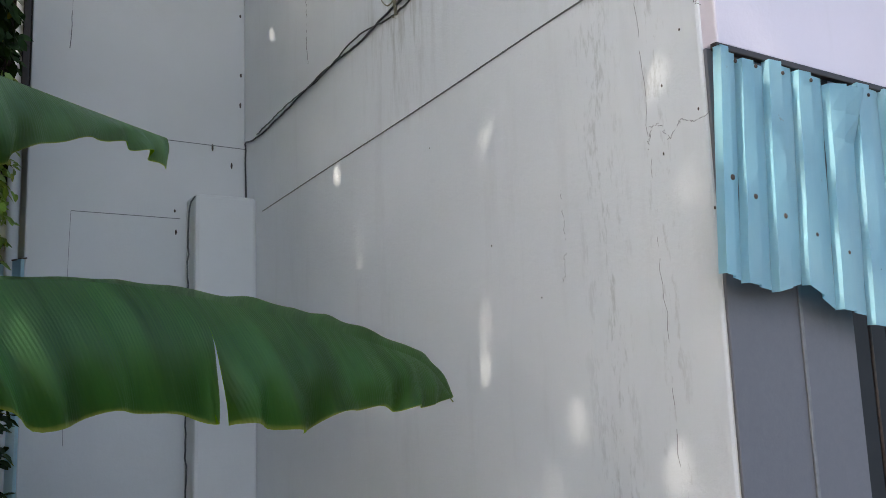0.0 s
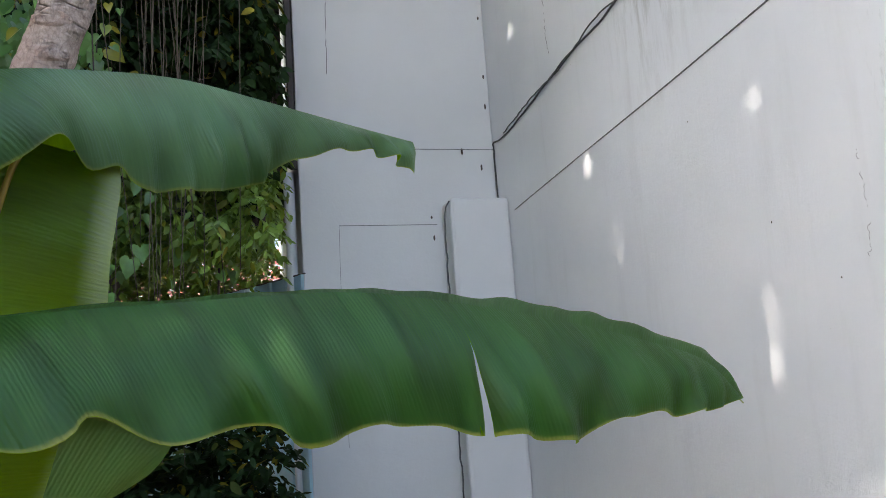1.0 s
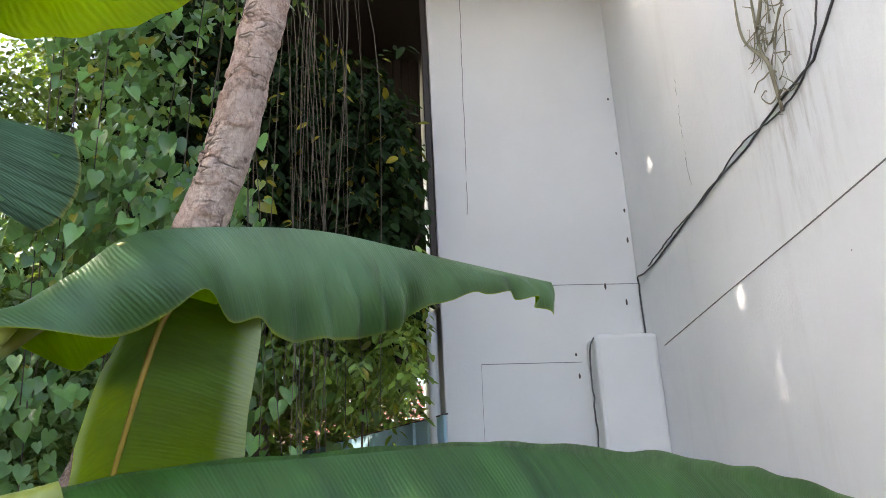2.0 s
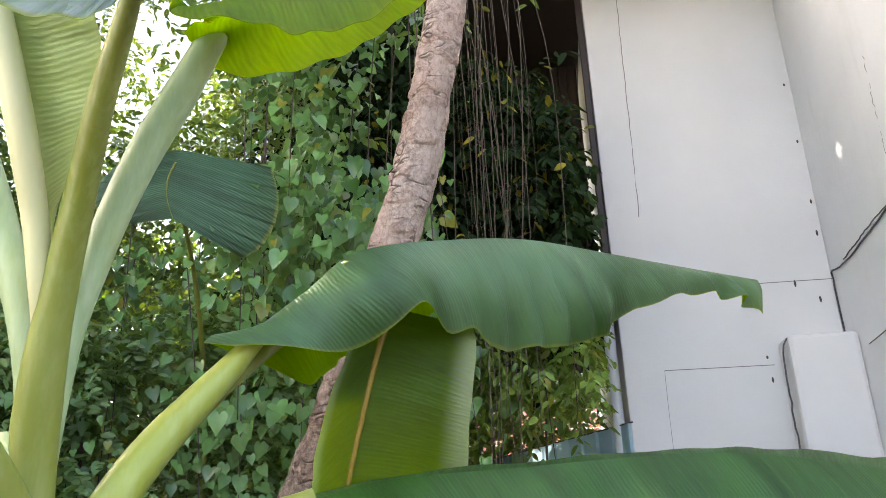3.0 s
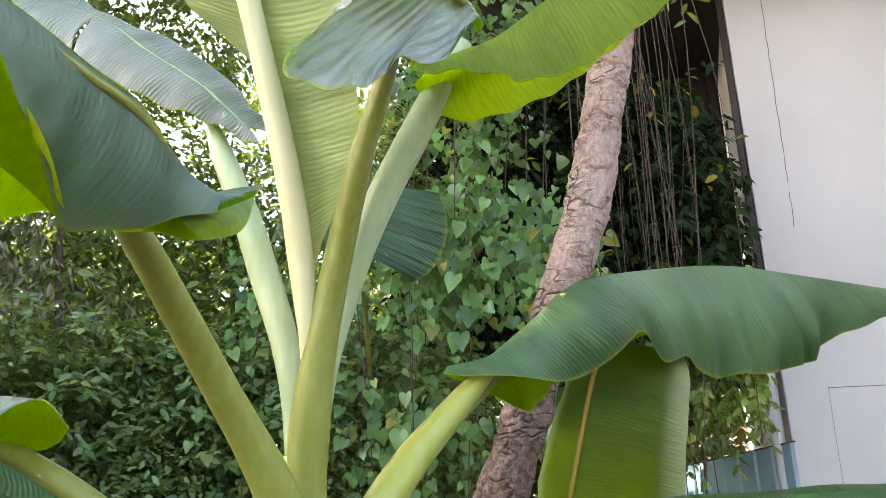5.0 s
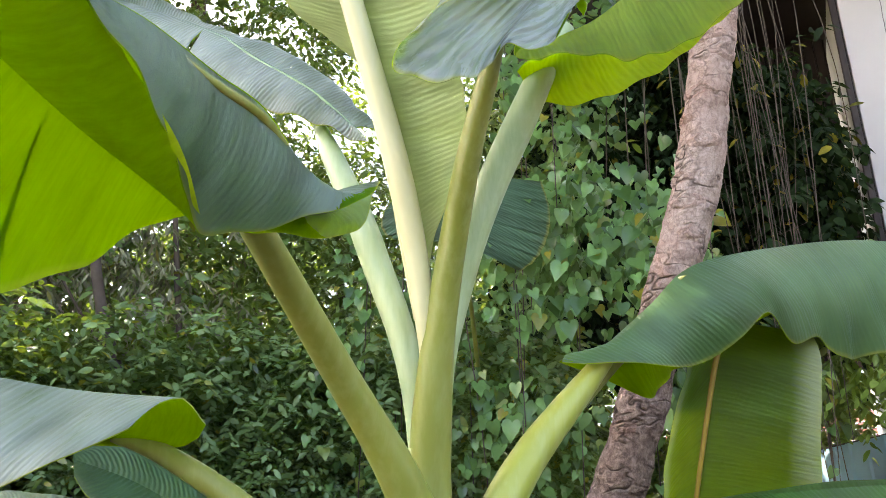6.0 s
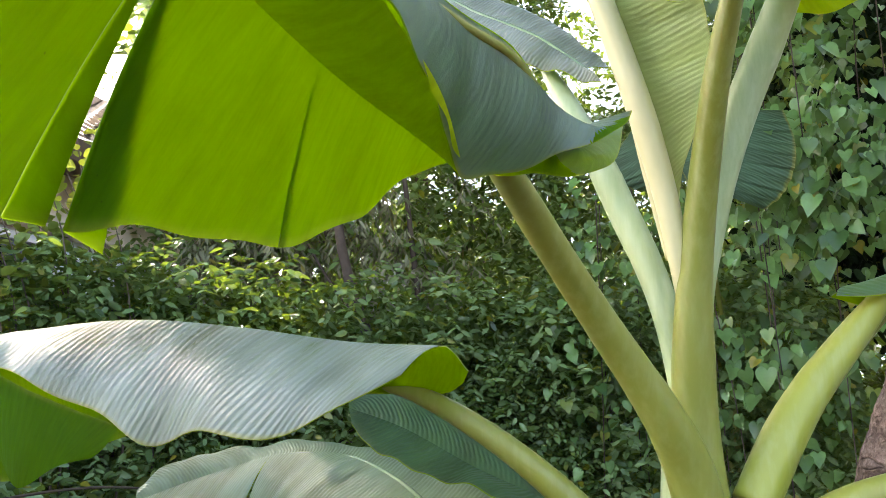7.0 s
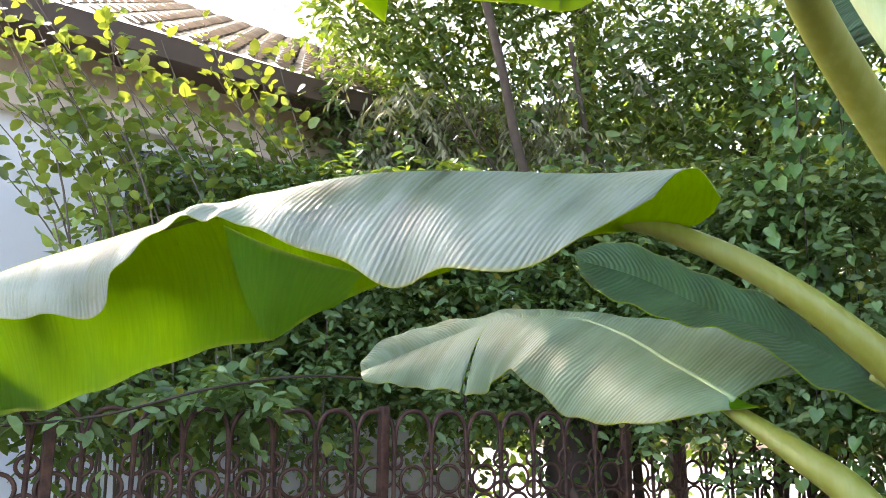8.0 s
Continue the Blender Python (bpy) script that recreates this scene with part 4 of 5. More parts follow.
# ---- blue fence, brown boards, far red roof ----
def blue_fence():
    thing = empty("metal_fence", (-0.4, 5.88, GROUND), "pale blue ribbed metal sheet fence", "fence")
    a, b = Vector((-0.37, 5.87, 0)), Vector((-2.2, 9.25, 0))
    n = 17
    for k in range(n):
        p, q = a.lerp(b, k / n), a.lerp(b, (k + 1) / n)
        d = (q - p)
        nrm = Vector((d.y, -d.x, 0)).normalized() * -1
        bm = bmesh.new()
        prof = [(0, 0), (0.05, 0.018), (0.22, 0.018), (0.27, 0), (1, 0)]
        lo = [bm.verts.new(p + d * s + nrm * h + Vector((0, 0, GROUND))) for s, h in prof]
        hi = [bm.verts.new(p + d * s + nrm * h + Vector((0, 0, 2.655))) for s, h in prof]
        for i in range(len(prof) - 1):
            bm.faces.new((lo[i], lo[i + 1], hi[i + 1], hi[i]))
        bmesh.ops.solidify(bm, geom=list(bm.faces), thickness=0.002)
        into(part("metal_panel", bm, M_FENCE), thing)
    v, f = tube([a + Vector((0.01, -0.02, 2.66)), b + Vector((0, 0, 2.66))], [0.006], 6, 6)
    into(piece("rail", mesh_from("rail", v, f, M_BOLT)), thing)


blue_fence()


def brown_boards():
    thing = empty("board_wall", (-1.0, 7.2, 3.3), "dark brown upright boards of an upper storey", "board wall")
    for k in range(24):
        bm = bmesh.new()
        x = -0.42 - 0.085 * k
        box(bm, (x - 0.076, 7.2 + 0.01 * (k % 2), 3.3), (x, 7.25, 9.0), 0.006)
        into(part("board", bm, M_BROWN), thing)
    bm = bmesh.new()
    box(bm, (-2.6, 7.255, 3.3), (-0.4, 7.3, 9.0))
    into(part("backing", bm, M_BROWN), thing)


brown_boards()
# added white tube stands in for the lit side face of the wall
v, f = tube([(-0.44, 6.03, GROUND), (-0.44, 6.03, 2.2), (-0.44, 6.03, 3.45)], [0.042], 12, 16)
tagged(piece("upright_strip", mesh_from("upright_strip", v, f, M_FRAME)), "white column added for the wall's lit side face", "pipe")
bm = bmesh.new()
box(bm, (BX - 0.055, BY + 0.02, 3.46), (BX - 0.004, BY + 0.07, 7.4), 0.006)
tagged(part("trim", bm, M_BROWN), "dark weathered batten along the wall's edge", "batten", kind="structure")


# ---- foliage ----
def leaf_shape(kind):
    """Verts (x along, y across, z fold) and faces of one small leaf of length 1."""
    if kind == "heart":
        half = [(0.0, 0.0), (-0.15, 0.10), (-0.19, 0.26), (-0.08, 0.42), (0.14, 0.49), (0.40, 0.41), (0.66, 0.23), (0.86, 0.08), (1.0, 0.0)]
    elif kind == "round":
        half = [(0.0, 0.0), (0.14, 0.24), (0.42, 0.38), (0.72, 0.32), (0.92, 0.14), (1.0, 0.0)]
    elif kind == "oval":
        half = [(0.0, 0.0), (0.18, 0.17), (0.5, 0.225), (0.8, 0.13), (1.0, 0.0)]
    else:
        half = [(0.0, 0.0), (0.3, 0.1), (0.65, 0.09), (1.0, 0.0)]
    verts = [(max(x, 0.012 * i), 0.0, -0.10 * x * x) for i, (x, _) in enumerate(half)]
    k = len(half)
    left = [(x, y, 0.35 * y - 0.16 * x * x) for x, y in half[1:-1]]
    right = [(x, -y, 0.35 * y - 0.16 * x * x) for x, y in half[1:-1]]
    verts += left + right
    faces = []
    for off, flip in ((k, False), (k + len(left), True)):
        ring = [0] + [off + i for i in range(len(left))] + [k - 1]
        for i in range(k - 1):
            a, b = i, i + 1
            c2, d = ring[i + 1], ring[i]
            quad = [a, b] + ([c2] if c2 != b else []) + ([d] if d != a else [])
            if len(quad) >= 3:
                faces.append(tuple(quad if not flip else quad[::-1]))
    return np.array(verts, float), faces


def scatter(name, centres, aims, sizes, kind, material, seed, twist=0.5, face=(0.15, -0.35, 0.9)):
    """Many small leaves as one mesh: each at its centre, along its aim, with a random turn about it."""
    rng = np.random.RandomState(seed)
    shape, faces = leaf_shape(kind)
    n = len(centres)
    aims = aims / (np.linalg.norm(aims, axis=1)[:, None] + 1e-9)
    up = np.array(face) + rng.normal(0, twist, (n, 3))
    side = np.cross(up, aims)
    side /= np.linalg.norm(side, axis=1)[:, None] + 1e-9
    nrm = np.cross(aims, side)
    pts = centres[:, None, :] + sizes[:, None, None] * (shape[None, :, 0:1] * aims[:, None, :] + shape[None, :, 1:2] * side[:, None, :] + shape[None, :, 2:3] * nrm[:, None, :])
    verts = pts.reshape(-1, 3)
    k = len(shape)
    sizes_f = np.array([len(f) for f in faces])
    flat = np.concatenate([np.array(f) for f in faces])
    loops = (flat[None, :] + (np.arange(n) * k)[:, None]).ravel()
    starts_one = np.concatenate([[0], np.cumsum(sizes_f)[:-1]])
    starts = (starts_one[None, :] + (np.arange(n) * len(flat))[:, None]).ravel()
    me = bpy.data.meshes.new(name)
    me.vertices.add(len(verts))
    me.vertices.foreach_set("co", verts.ravel())
    me.loops.add(len(loops))
    me.loops.foreach_set("vertex_index", loops.astype(np.int32))
    me.polygons.add(len(starts))
    me.polygons.foreach_set("loop_start", starts.astype(np.int32))
    me.polygons.foreach_set("use_smooth", np.ones(len(starts), dtype=bool))
    me.update(calc_edges=True)
    me.materials.append(material)
    return me


def sprigs(n, place, reach, per, size, seed, hang=0.3):
    """Centres, aims and sizes of leaves along n sprigs; place(rng) gives a sprig's root."""
    rng = np.random.RandomState(seed)
    cs, as_, ss = [], [], []
    for _ in range(n):
        root = place(rng)
        d = rng.normal(0, 1, 3)
        d[2] = d[2] * 0.5 - hang
        d /= np.linalg.norm(d)
        side = np.cross(d, [0, 0, 1.0])
        side /= np.linalg.norm(side) + 1e-6
        ln = reach * rng.uniform(0.6, 1.3)
        for k in range(per):
            s = (k + 0.5) / per
            sgn = 1 if k % 2 else -1
            p = root + d * ln * s + np.array([0, 0, -0.25 * ln * s * s])
            a = d * 0.5 + side * sgn * 0.8 + np.array([0, 0, -hang * 0.9]) + rng.normal(0, 0.25, 3)
            cs.append(p)
            as_.append(a)
            ss.append(size * rng.uniform(0.65, 1.25))
    return np.array(cs), np.array(as_), np.array(ss)


def arc_place(a0, a1, r0, r1, z0, z1, gap=0.0, lump=1.1):
    """Roots in a curved bank round the plot: azimuth (degrees left of north), radius, height, gathered in lumps."""
    def place(rng):
        while True:
            a = radians(rng.uniform(a0, a1))
            r = rng.uniform(r0, r1)
            z = rng.uniform(z0, z1)
            p = np.array([-1.0 - r * math.sin(a), r * math.cos(a), z])
            beyond = -(p[0] + 4.42) * 4.7 + (p[1] - 0.2) * 0.97
            if p[2] < 1.8 and p[0] < -2.6 and beyond < 0.9 and rng.uniform() > 0.12:
                continue
            if p[2] < 1.85 and p[0] < -2.9 and beyond > 0.25 and rng.uniform() > 0.05:
                continue
            if noise.noise(Vector(p) * lump) > gap:
                return p
    return place


# holes cut in the canopies to place light spots, named by where their sunbeams land: wall (across, up), sheets, one
# banana leaf
WALL_SPOTS = [(3.23, 3.235, -0.018), (3.03, 2.99, -0.018), (4.21, 3.0, -0.018), (4.05, 2.85, -0.028), (3.3, 2.58, -0.018), (3.9, 2.56, -0.018), (4.2, 2.41, -0.018), (2.68, 1.98, -0.008), (2.70, 1.84, -0.008), (2.71, 1.76, -0.008),
              (1.656, 2.785, -0.008), (1.65, 2.465, -0.018), (1.53, 2.35, -0.008), (1.70, 2.17, -0.018), (2.14, 1.64, -0.008), (2.08, 1.58, -0.018), (2.27, 1.41, -0.008), (1.65, 1.475, -0.008), (2.83, 2.15, -0.018)]
BEAMS = [((1.16, y, z), r) for y, z, r in WALL_SPOTS] + [((1.29, 1.37, 2.56), 0.03), ((1.40, 1.37, 2.37), 0.05), ((1.60, 1.37, 2.65), 0.05), ((1.75, 1.37, 2.46), 0.07), ((1.54, 1.37, 2.13), 0.05), ((1.74, 1.37, 2.04), 0.07), ((-1.231, 1.495, 2.381), 0.06)]


def out_of_beams(c, a, s):
    """Which leaves stay clear of the sunbeams."""
    mid = c + a / (np.linalg.norm(a, axis=1)[:, None] + 1e-9) * s[:, None] * 0.5
    keep = np.ones(len(c), dtype=bool)
    way = np.array(SUN)
    for spot, r in BEAMS:
        off = mid - np.array(spot)
        off = off - (off @ way)[:, None] * way
        keep &= np.linalg.norm(off, axis=1) > r + 0.35 * s
    return keep


def bush(name, label, place, n, reach, per, size, kind, material, seed, hang=0.3, category="shrub", stems=()):
    at = stems[0][0] if stems else (0, 0, GROUND)
    thing = empty(name, (at[0], at[1], GROUND), label, category)
    c, a, s = sprigs(n, place, reach, per, size, seed, hang)
    clear = (c[:, 0] < -0.47) | (c[:, 1] > 10.6) | (c[:, 2] > 7.6)
    clear &= out_of_beams(c, a, s)
    c, a, s = c[clear], a[clear], s[clear]
    crown = into(piece("crown", scatter("crown", c, a, s, kind, material, seed)), thing)
    tagged(crown, kind="stuff")
    for pts, r0, r1 in [(q[0:-2], q[-2], q[-1]) for q in stems]:
        v, f = tube(list(pts), [r0, r1], 24, 8, rough=0.2)
        into(piece("trunk", mesh_from("trunk", v, f, M_TWIG)), thing)
    return thing


# leaning tree
tree = empty("leaning_tree", (-1.95, 2.85, GROUND), "leaning tree with knobbly pinkish-brown bark and round scars", "tree")
TRUNK = [(-2.03, 2.80, GROUND - 0.1), (-1.93, 2.76, 1.2), (-1.75, 2.69, 1.85), (-1.614, 2.66, 2.171), (-1.448, 2.60, 2.60), (-1.304, 2.55, 2.974), (-1.233, 2.53, 3.212), (-1.188, 2.52, 3.424), (-1.112, 2.50, 3.803), (-1.0, 2.48, 4.7), (-0.9, 2.45, 5.6)]
GIRTH = [0.113, 0.099, 0.092, 0.086, 0.081, 0.077, 0.075, 0.072, 0.068, 0.056, 0.041]
v, f = tube(TRUNK, GIRTH, 420, 32, rough=0.16, rings=0.05)
into(piece("trunk", mesh_from("trunk", v, f, M_BARK)), tree)
for k, (z, turn) in enumerate(((2.62, -1.9), (2.9, -0.9), (3.08, -2.3), (3.22, -1.3), (3.38, -1.9), (3.52, -0.7), (3.3, -2.8), (2.78, -1.3), (3.6, -1.7), (2.45, -1.4), (2.3, -2.1), (3.0, -1.6))):
    c = spline(TRUNK, 200)
    i = int(np.argmin(abs(c[:, 2] - z)))
    rad = float(np.interp(i / 199, np.linspace(0, 1, 11), GIRTH))
    bm = bmesh.new()
    q = Vector(c[i]) + Vector((math.cos(turn), math.sin(turn), 0)) * rad * 0.92
    out = Vector((math.cos(turn), math.sin(turn), 0.1)).normalized()
    side = out.cross(Vector((0, 0, 1))).normalized()
    up = side.cross(out)
    rows = []
    for r in range(5):
        ring = []
        for w in range(14):
            ang = 2 * math.pi * w / 14
            wide = (0.008, 0.018, 0.028, 0.038, 0.052)[r] * (1 + 0.25 * noise.noise(Vector((ang, k * 3.0, r))))
            rise = (0.006, -0.004, 0.011, 0.003, -0.016)[r] * (1 + 0.5 * noise.noise(Vector((ang * 2, k * 5.0, r + 9))))
            ring.append(bm.verts.new(q + side * math.cos(ang) * wide * 1.15 + up * math.sin(ang) * wide * 0.7 + out * rise))
        rows.append(ring)
    for r0, r1 in zip(rows, rows[1:]):
        for w in range(14):
            bm.faces.new((r0[w], r0[(w + 1) % 14], r1[(w + 1) % 14], r1[w]))
    bm.faces.new(rows[0][::-1])
    into(part("knot", bm, M_SCAR, None, "", True), tree)
rng = np.random.RandomState(5)
limbs = []
for k in range(7):
    t0 = np.array([-1.02, 2.48, 4.5 + 0.15 * k])
    end = t0 + np.array([rng.uniform(-2.2, 0.8), rng.uniform(-0.6, 2.0), rng.uniform(0.6, 2.0)])
    v, f = tube([t0, (t0 + end) / 2 + np.array([0, 0, 0.25]), end], [0.035, 0.022, 0.008], 16, 8, rough=0.2)
    into(piece("limb", mesh_from("limb", v, f, M_BARK)), tree)
    limbs.append((t0, end))


def limb_place(rng):
    a, b = limbs[rng.randint(len(limbs))]
    return a + (b - a) * rng.uniform(0.2, 1.1) + rng.normal(0, 0.35, 3)


c, a, s = sprigs(260, limb_place, 0.35, 9, 0.085, 6)
clear = out_of_beams(c, a, s)
c, a, s = c[clear], a[clear], s[clear]
tagged(into(piece("crown", scatter("crown", c, a, s, "oval", M_TREE, 6)), tree), kind="stuff")


# vine curtains with heart-shaped leaves on hanging strands
def vine(name, label, x0, x1, y0, y1, z0, z1, strands, leaf, seed, density=10):
    rng = np.random.RandomState(seed)
    thing = empty(name, ((x0 + x1) / 2, (y0 + y1) / 2, GROUND), label, "vine")
    cs, as_, ss = [], [], []
    for k in range(strands):
        x, y = rng.uniform(x0, x1), rng.uniform(y0, y1)
        top, low = z1 + rng.uniform(-0.5, 0.3), z0 + (z1 - z0) * rng.uniform(0, 0.55) ** 1.2
        bend = rng.normal(0, 0.06, 2)
        pts = [(x, y, top), (x + bend[0], y + bend[1], (top + low) / 2), (x + bend[0] * 1.5, y + bend[1], low)]
        if k % 10 == 0:
            v, f = tube(pts, [0.0035, 0.0025], 8, 5)
            into(piece("strand", mesh_from("strand", v, f, M_ROOT)), thing)
        for z in np.arange(low, top, 1.0 / density):
            if noise.noise(Vector((x * 2.4, y * 2.4, z * 2.0))) < -0.03:
                continue
            q = (top - z) / (top - low + 1e-6)
            cs.append((x + bend[0] * q + rng.normal(0, 0.06), y + bend[1] * q + rng.normal(0, 0.12), z + rng.normal(0, 0.05)))
            as_.append((rng.normal(0.0, 0.3), rng.normal(-0.3, 0.2), rng.uniform(-1.0, -0.55)))
            ss.append(leaf * rng.uniform(0.5, 1.25))
    tagged(into(piece("foliage", scatter("foliage", np.array(cs), np.array(as_), np.array(ss), "heart", M_VINE, seed, 0.5, (0.25, -0.9, 0.6))), thing), kind="stuff")


vine("vine", "heart-leaved vine hanging in a dense curtain", -2.25, -1.36, 3.0, 3.8, 2.4, 4.7, 140, 0.066, 21, 14)
vine("vine", "heart-leaved vine climbing over the shrubs", -3.3, -1.8, 3.4, 4.2, 1.0, 3.6, 80, 0.062, 22, 13)
vine("vine", "short heart-leaved vine strand before the blue fence", -1.16, -1.0, 5.0, 5.3, 2.0, 3.3, 4, 0.10, 24)
vine("vine", "heart-leaved vine low beside the blue fence", -1.85, -1.3, 4.3, 5.0, 1.4, 3.3, 22, 0.10, 23)

# aerial roots
roots = empty("aerial_roots", (-0.95, 3.6, GROUND), "thin brown aerial roots hanging beside the trunk", "roots")
rng = np.random.RandomState(9)
for k in range(30):
    near_trunk = k < 17
    x, y = (rng.normal(-1.02, 0.09), rng.uniform(2.75, 3.2)) if near_trunk else (rng.uniform(-1.3, -0.88), rng.uniform(3.6, 4.8))
    low = rng.uniform(1.6, 2.6) if near_trunk else rng.uniform(2.9, 3.5)
    b = rng.normal(0, 0.06, 4)
    v, f = tube([(x + 0.12 * b[2] * 8, y, 6.5), (x + b[0], y + b[1], 4.5), (x + b[0] + b[2], y + b[1], 3.6), (x + b[2], y + b[3], low)], [0.0026, 0.002, 0.0014] if near_trunk else [0.0022, 0.0016, 0.0012], 20, 5)
    into(piece("root", mesh_from("root", v, f, M_ROOT)), roots)

def dark_place(rng):
    """A shaggy mass that sinks towards the white wall and leaves the upper boards free."""
    while True:
        x, y, z = rng.uniform(-2.9, -0.6), rng.uniform(5.2, 6.6), rng.uniform(3.45, 6.0)
        top = 4.75 + max(0.0, -0.45 - x) * 1.25 * (0.85 + 0.15 * (y - 4.8)) + 0.5 * noise.noise(Vector((x * 2.2, y * 2.0, 1.0)))
        if z < top and noise.noise(Vector((x, y, z)) * 1.7) > -0.3:
            return np.array([x, y, z])


# banks of shrubs and trees
bush("shrub", "dense dark green shrub of pinnate leaves", arc_place(16, 76, 4.1, 5.4, 0.5, 3.1, -0.42), 8200, 0.32, 13, 0.062, "oval", M_BUSH, 31, 0.25,
     stems=(((-3.6, 4.2, GROUND), (-3.4, 4.1, 1.8), (-3.5, 4.3, 3.0), 0.03, 0.012),))
bush("tree", "tall garden tree with small green leaves and gaps of sky", arc_place(16, 64, 5.0, 7.0, 2.4, 6.2, -0.28, 0.9), 5200, 0.4, 11, 0.078, "oval", M_TREE, 32, 0.3, "tree",
     stems=(((-4.2, 3.6, GROUND), (-4.35, 3.25, 2.4), (-4.45, 2.97, 3.22), (-4.45, 2.79, 3.86), (-4.6, 2.5, 5.2), 0.04, 0.022), ((-4.4, 5.2, GROUND), (-4.3, 5.3, 2.5), (-4.6, 5.5, 5.0), 0.06, 0.03)))
bush("tree", "tree behind the vines beside the white wall, its leaves darkened as shade", dark_place, 3400, 0.42, 11, 0.10, "oval", M_SHADY, 33, 0.7, "tree",
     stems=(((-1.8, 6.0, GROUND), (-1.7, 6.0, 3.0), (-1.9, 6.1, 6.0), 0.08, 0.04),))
bush("tree", "tree of hanging seed pods and thin leaves", arc_place(40, 62, 4.8, 5.8, 2.7, 4.0, 0.0, 1.4), 420, 0.3, 12, 0.085, "pod", M_DRY, 34, 0.9, "tree",
     stems=(((-4.3, 3.75, GROUND), (-4.35, 3.7, 2.0), (-4.55, 3.5, 4.2), 0.035, 0.015), ((-4.42, 3.65, 2.6), (-4.8, 3.2, 3.2), (-5.0, 2.8, 3.9), 0.014, 0.006)))
def shoots():
    """Long leaning shoots with round leaves in pairs."""
    thing = empty("shrub", (-4.95, 1.35, GROUND), "tall shrub of leaning shoots with small round leaves", "shrub")
    rng = np.random.RandomState(35)
    cs, as_, ss = [], [], []
    for k in range(46):
        root = np.array([-4.98 + rng.uniform(-0.15, 0.2), 1.22 + rng.uniform(-0.5, 0.95), GROUND])
        mid = root + np.array([rng.uniform(-0.2, 0.1), rng.uniform(-0.2, 0.1), rng.uniform(1.7, 2.4)])
        tip = mid + np.array([rng.uniform(-0.5, -0.1), rng.uniform(-0.65, -0.1), rng.uniform(0.7, 1.4)])
        v, f = tube([root, mid, tip], [0.009, 0.006, 0.002], 24, 6, rough=0.15)
        into(piece("stem", mesh_from("stem", v, f, M_SHOOT)), thing)
        c = spline([root, mid, tip], 60)
        for i in range(24, 60):
            for side in (-1, 1):
                if rng.uniform() < 0.22:
                    continue
                off = rng.normal(0, 1, 3)
                off[2] = abs(off[2]) * 0.5
                off /= np.linalg.norm(off)
                cs.append(c[i] + off * rng.uniform(0.01, 0.09))
                as_.append(off + np.array([0, 0, 0.2]))
                ss.append(0.070 * rng.uniform(0.6, 1.25))
    tagged(into(piece("foliage", scatter("foliage", np.array(cs), np.array(as_), np.array(ss), "round", M_GARDEN, 35, 0.8)), thing), kind="stuff")


shoots()
bush("shrub", "low dark green shrub along the iron fence", arc_place(66, 92, 3.3, 4.9, 0.5, 2.0, -0.1, 1.3), 620, 0.3, 10, 0.08, "oval", M_BUSH, 36, 0.3,
     stems=(((-4.7, 1.6, GROUND), (-4.68, 1.6, 1.2), (-4.6, 1.7, 1.9), 0.012, 0.006), ((-4.5, 2.6, GROUND), (-4.45, 2.6, 1.2), (-4.4, 2.5, 2.0), 0.012, 0.006)))
bush("tree", "far bank of green trees closing the garden", arc_place(11, 66, 7.5, 10.5, 0.5, 5.2, -0.6, 0.6), 4200, 0.6, 11, 0.16, "oval", M_TREE, 37, 0.3, "tree",
     stems=(((-6.2, 6.6, GROUND), (-6.1, 6.5, 2.5), (-6.4, 6.8, 5.2), 0.10, 0.05), ((-3.6, 8.6, GROUND), (-3.7, 8.5, 2.5), (-3.5, 8.7, 5.2), 0.09, 0.04)))
def canopy_place(rng):
    """Roots of the sprays of an unseen, high, broken canopy, added west and south of the plot to filter the sun."""
    while True:
        p = np.array([rng.uniform(-9.0, -1.2), rng.uniform(-2.2, 4.8), rng.uniform(7.3, 8.7)])
        if noise.noise(Vector(p) * 0.9) > -0.45:
            return p


# canopy and its trunks are added out of view, only to shape the sunlight
bush("tree", "unseen high canopy added to filter the sun", canopy_place, 5400, 0.6, 10, 0.19, "oval", M_TREE, 38, 0.3, "tree",
     stems=(((-5.6, -2.6, GROUND), (-5.5, -2.5, 3.5), (-5.0, -2.0, 7.8), 0.13, 0.06), ((-6.1, 5.6, GROUND), (-6.0, 5.4, 3.5), (-5.2, 4.0, 7.8), 0.12, 0.05)))


bush("shrub", "yellow-green shrub behind the blue sheet fence", (lambda rng: np.array([rng.uniform(-2.6, -0.5), rng.uniform(7.6, 9.9), rng.uniform(2.3, 4.5)])), 2400, 0.28, 10, 0.085, "oval", M_LIME, 39, 0.2,
     stems=(((-1.2, 8.2, GROUND), (-1.2, 8.2, 2.0), (-1.1, 8.3, 3.4), 0.02, 0.01),))

bush("shrub", "green climber hanging beside the wall over the blue fence", (lambda rng: np.array([rng.uniform(-1.9, -0.55), rng.uniform(5.0, 5.8), rng.uniform(2.75, 3.7)])), 420, 0.26, 10, 0.08, "oval", M_LIME, 41, 0.6,
     stems=(((-0.95, 5.5, GROUND), (-0.97, 5.5, 2.0), (-0.9, 5.5, 3.5), 0.012, 0.006),))

bush("shrub", "low shrub in front of the blue sheet fence, its leaves darkened as shade", (lambda rng: np.array([rng.uniform(-3.0, -0.6), rng.uniform(4.7, 5.7), rng.uniform(0.45, 1.75)])), 1500, 0.3, 10, 0.09, "oval", M_SHADY, 40, 0.3,
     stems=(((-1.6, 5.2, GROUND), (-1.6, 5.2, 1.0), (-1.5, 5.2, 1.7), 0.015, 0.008),))


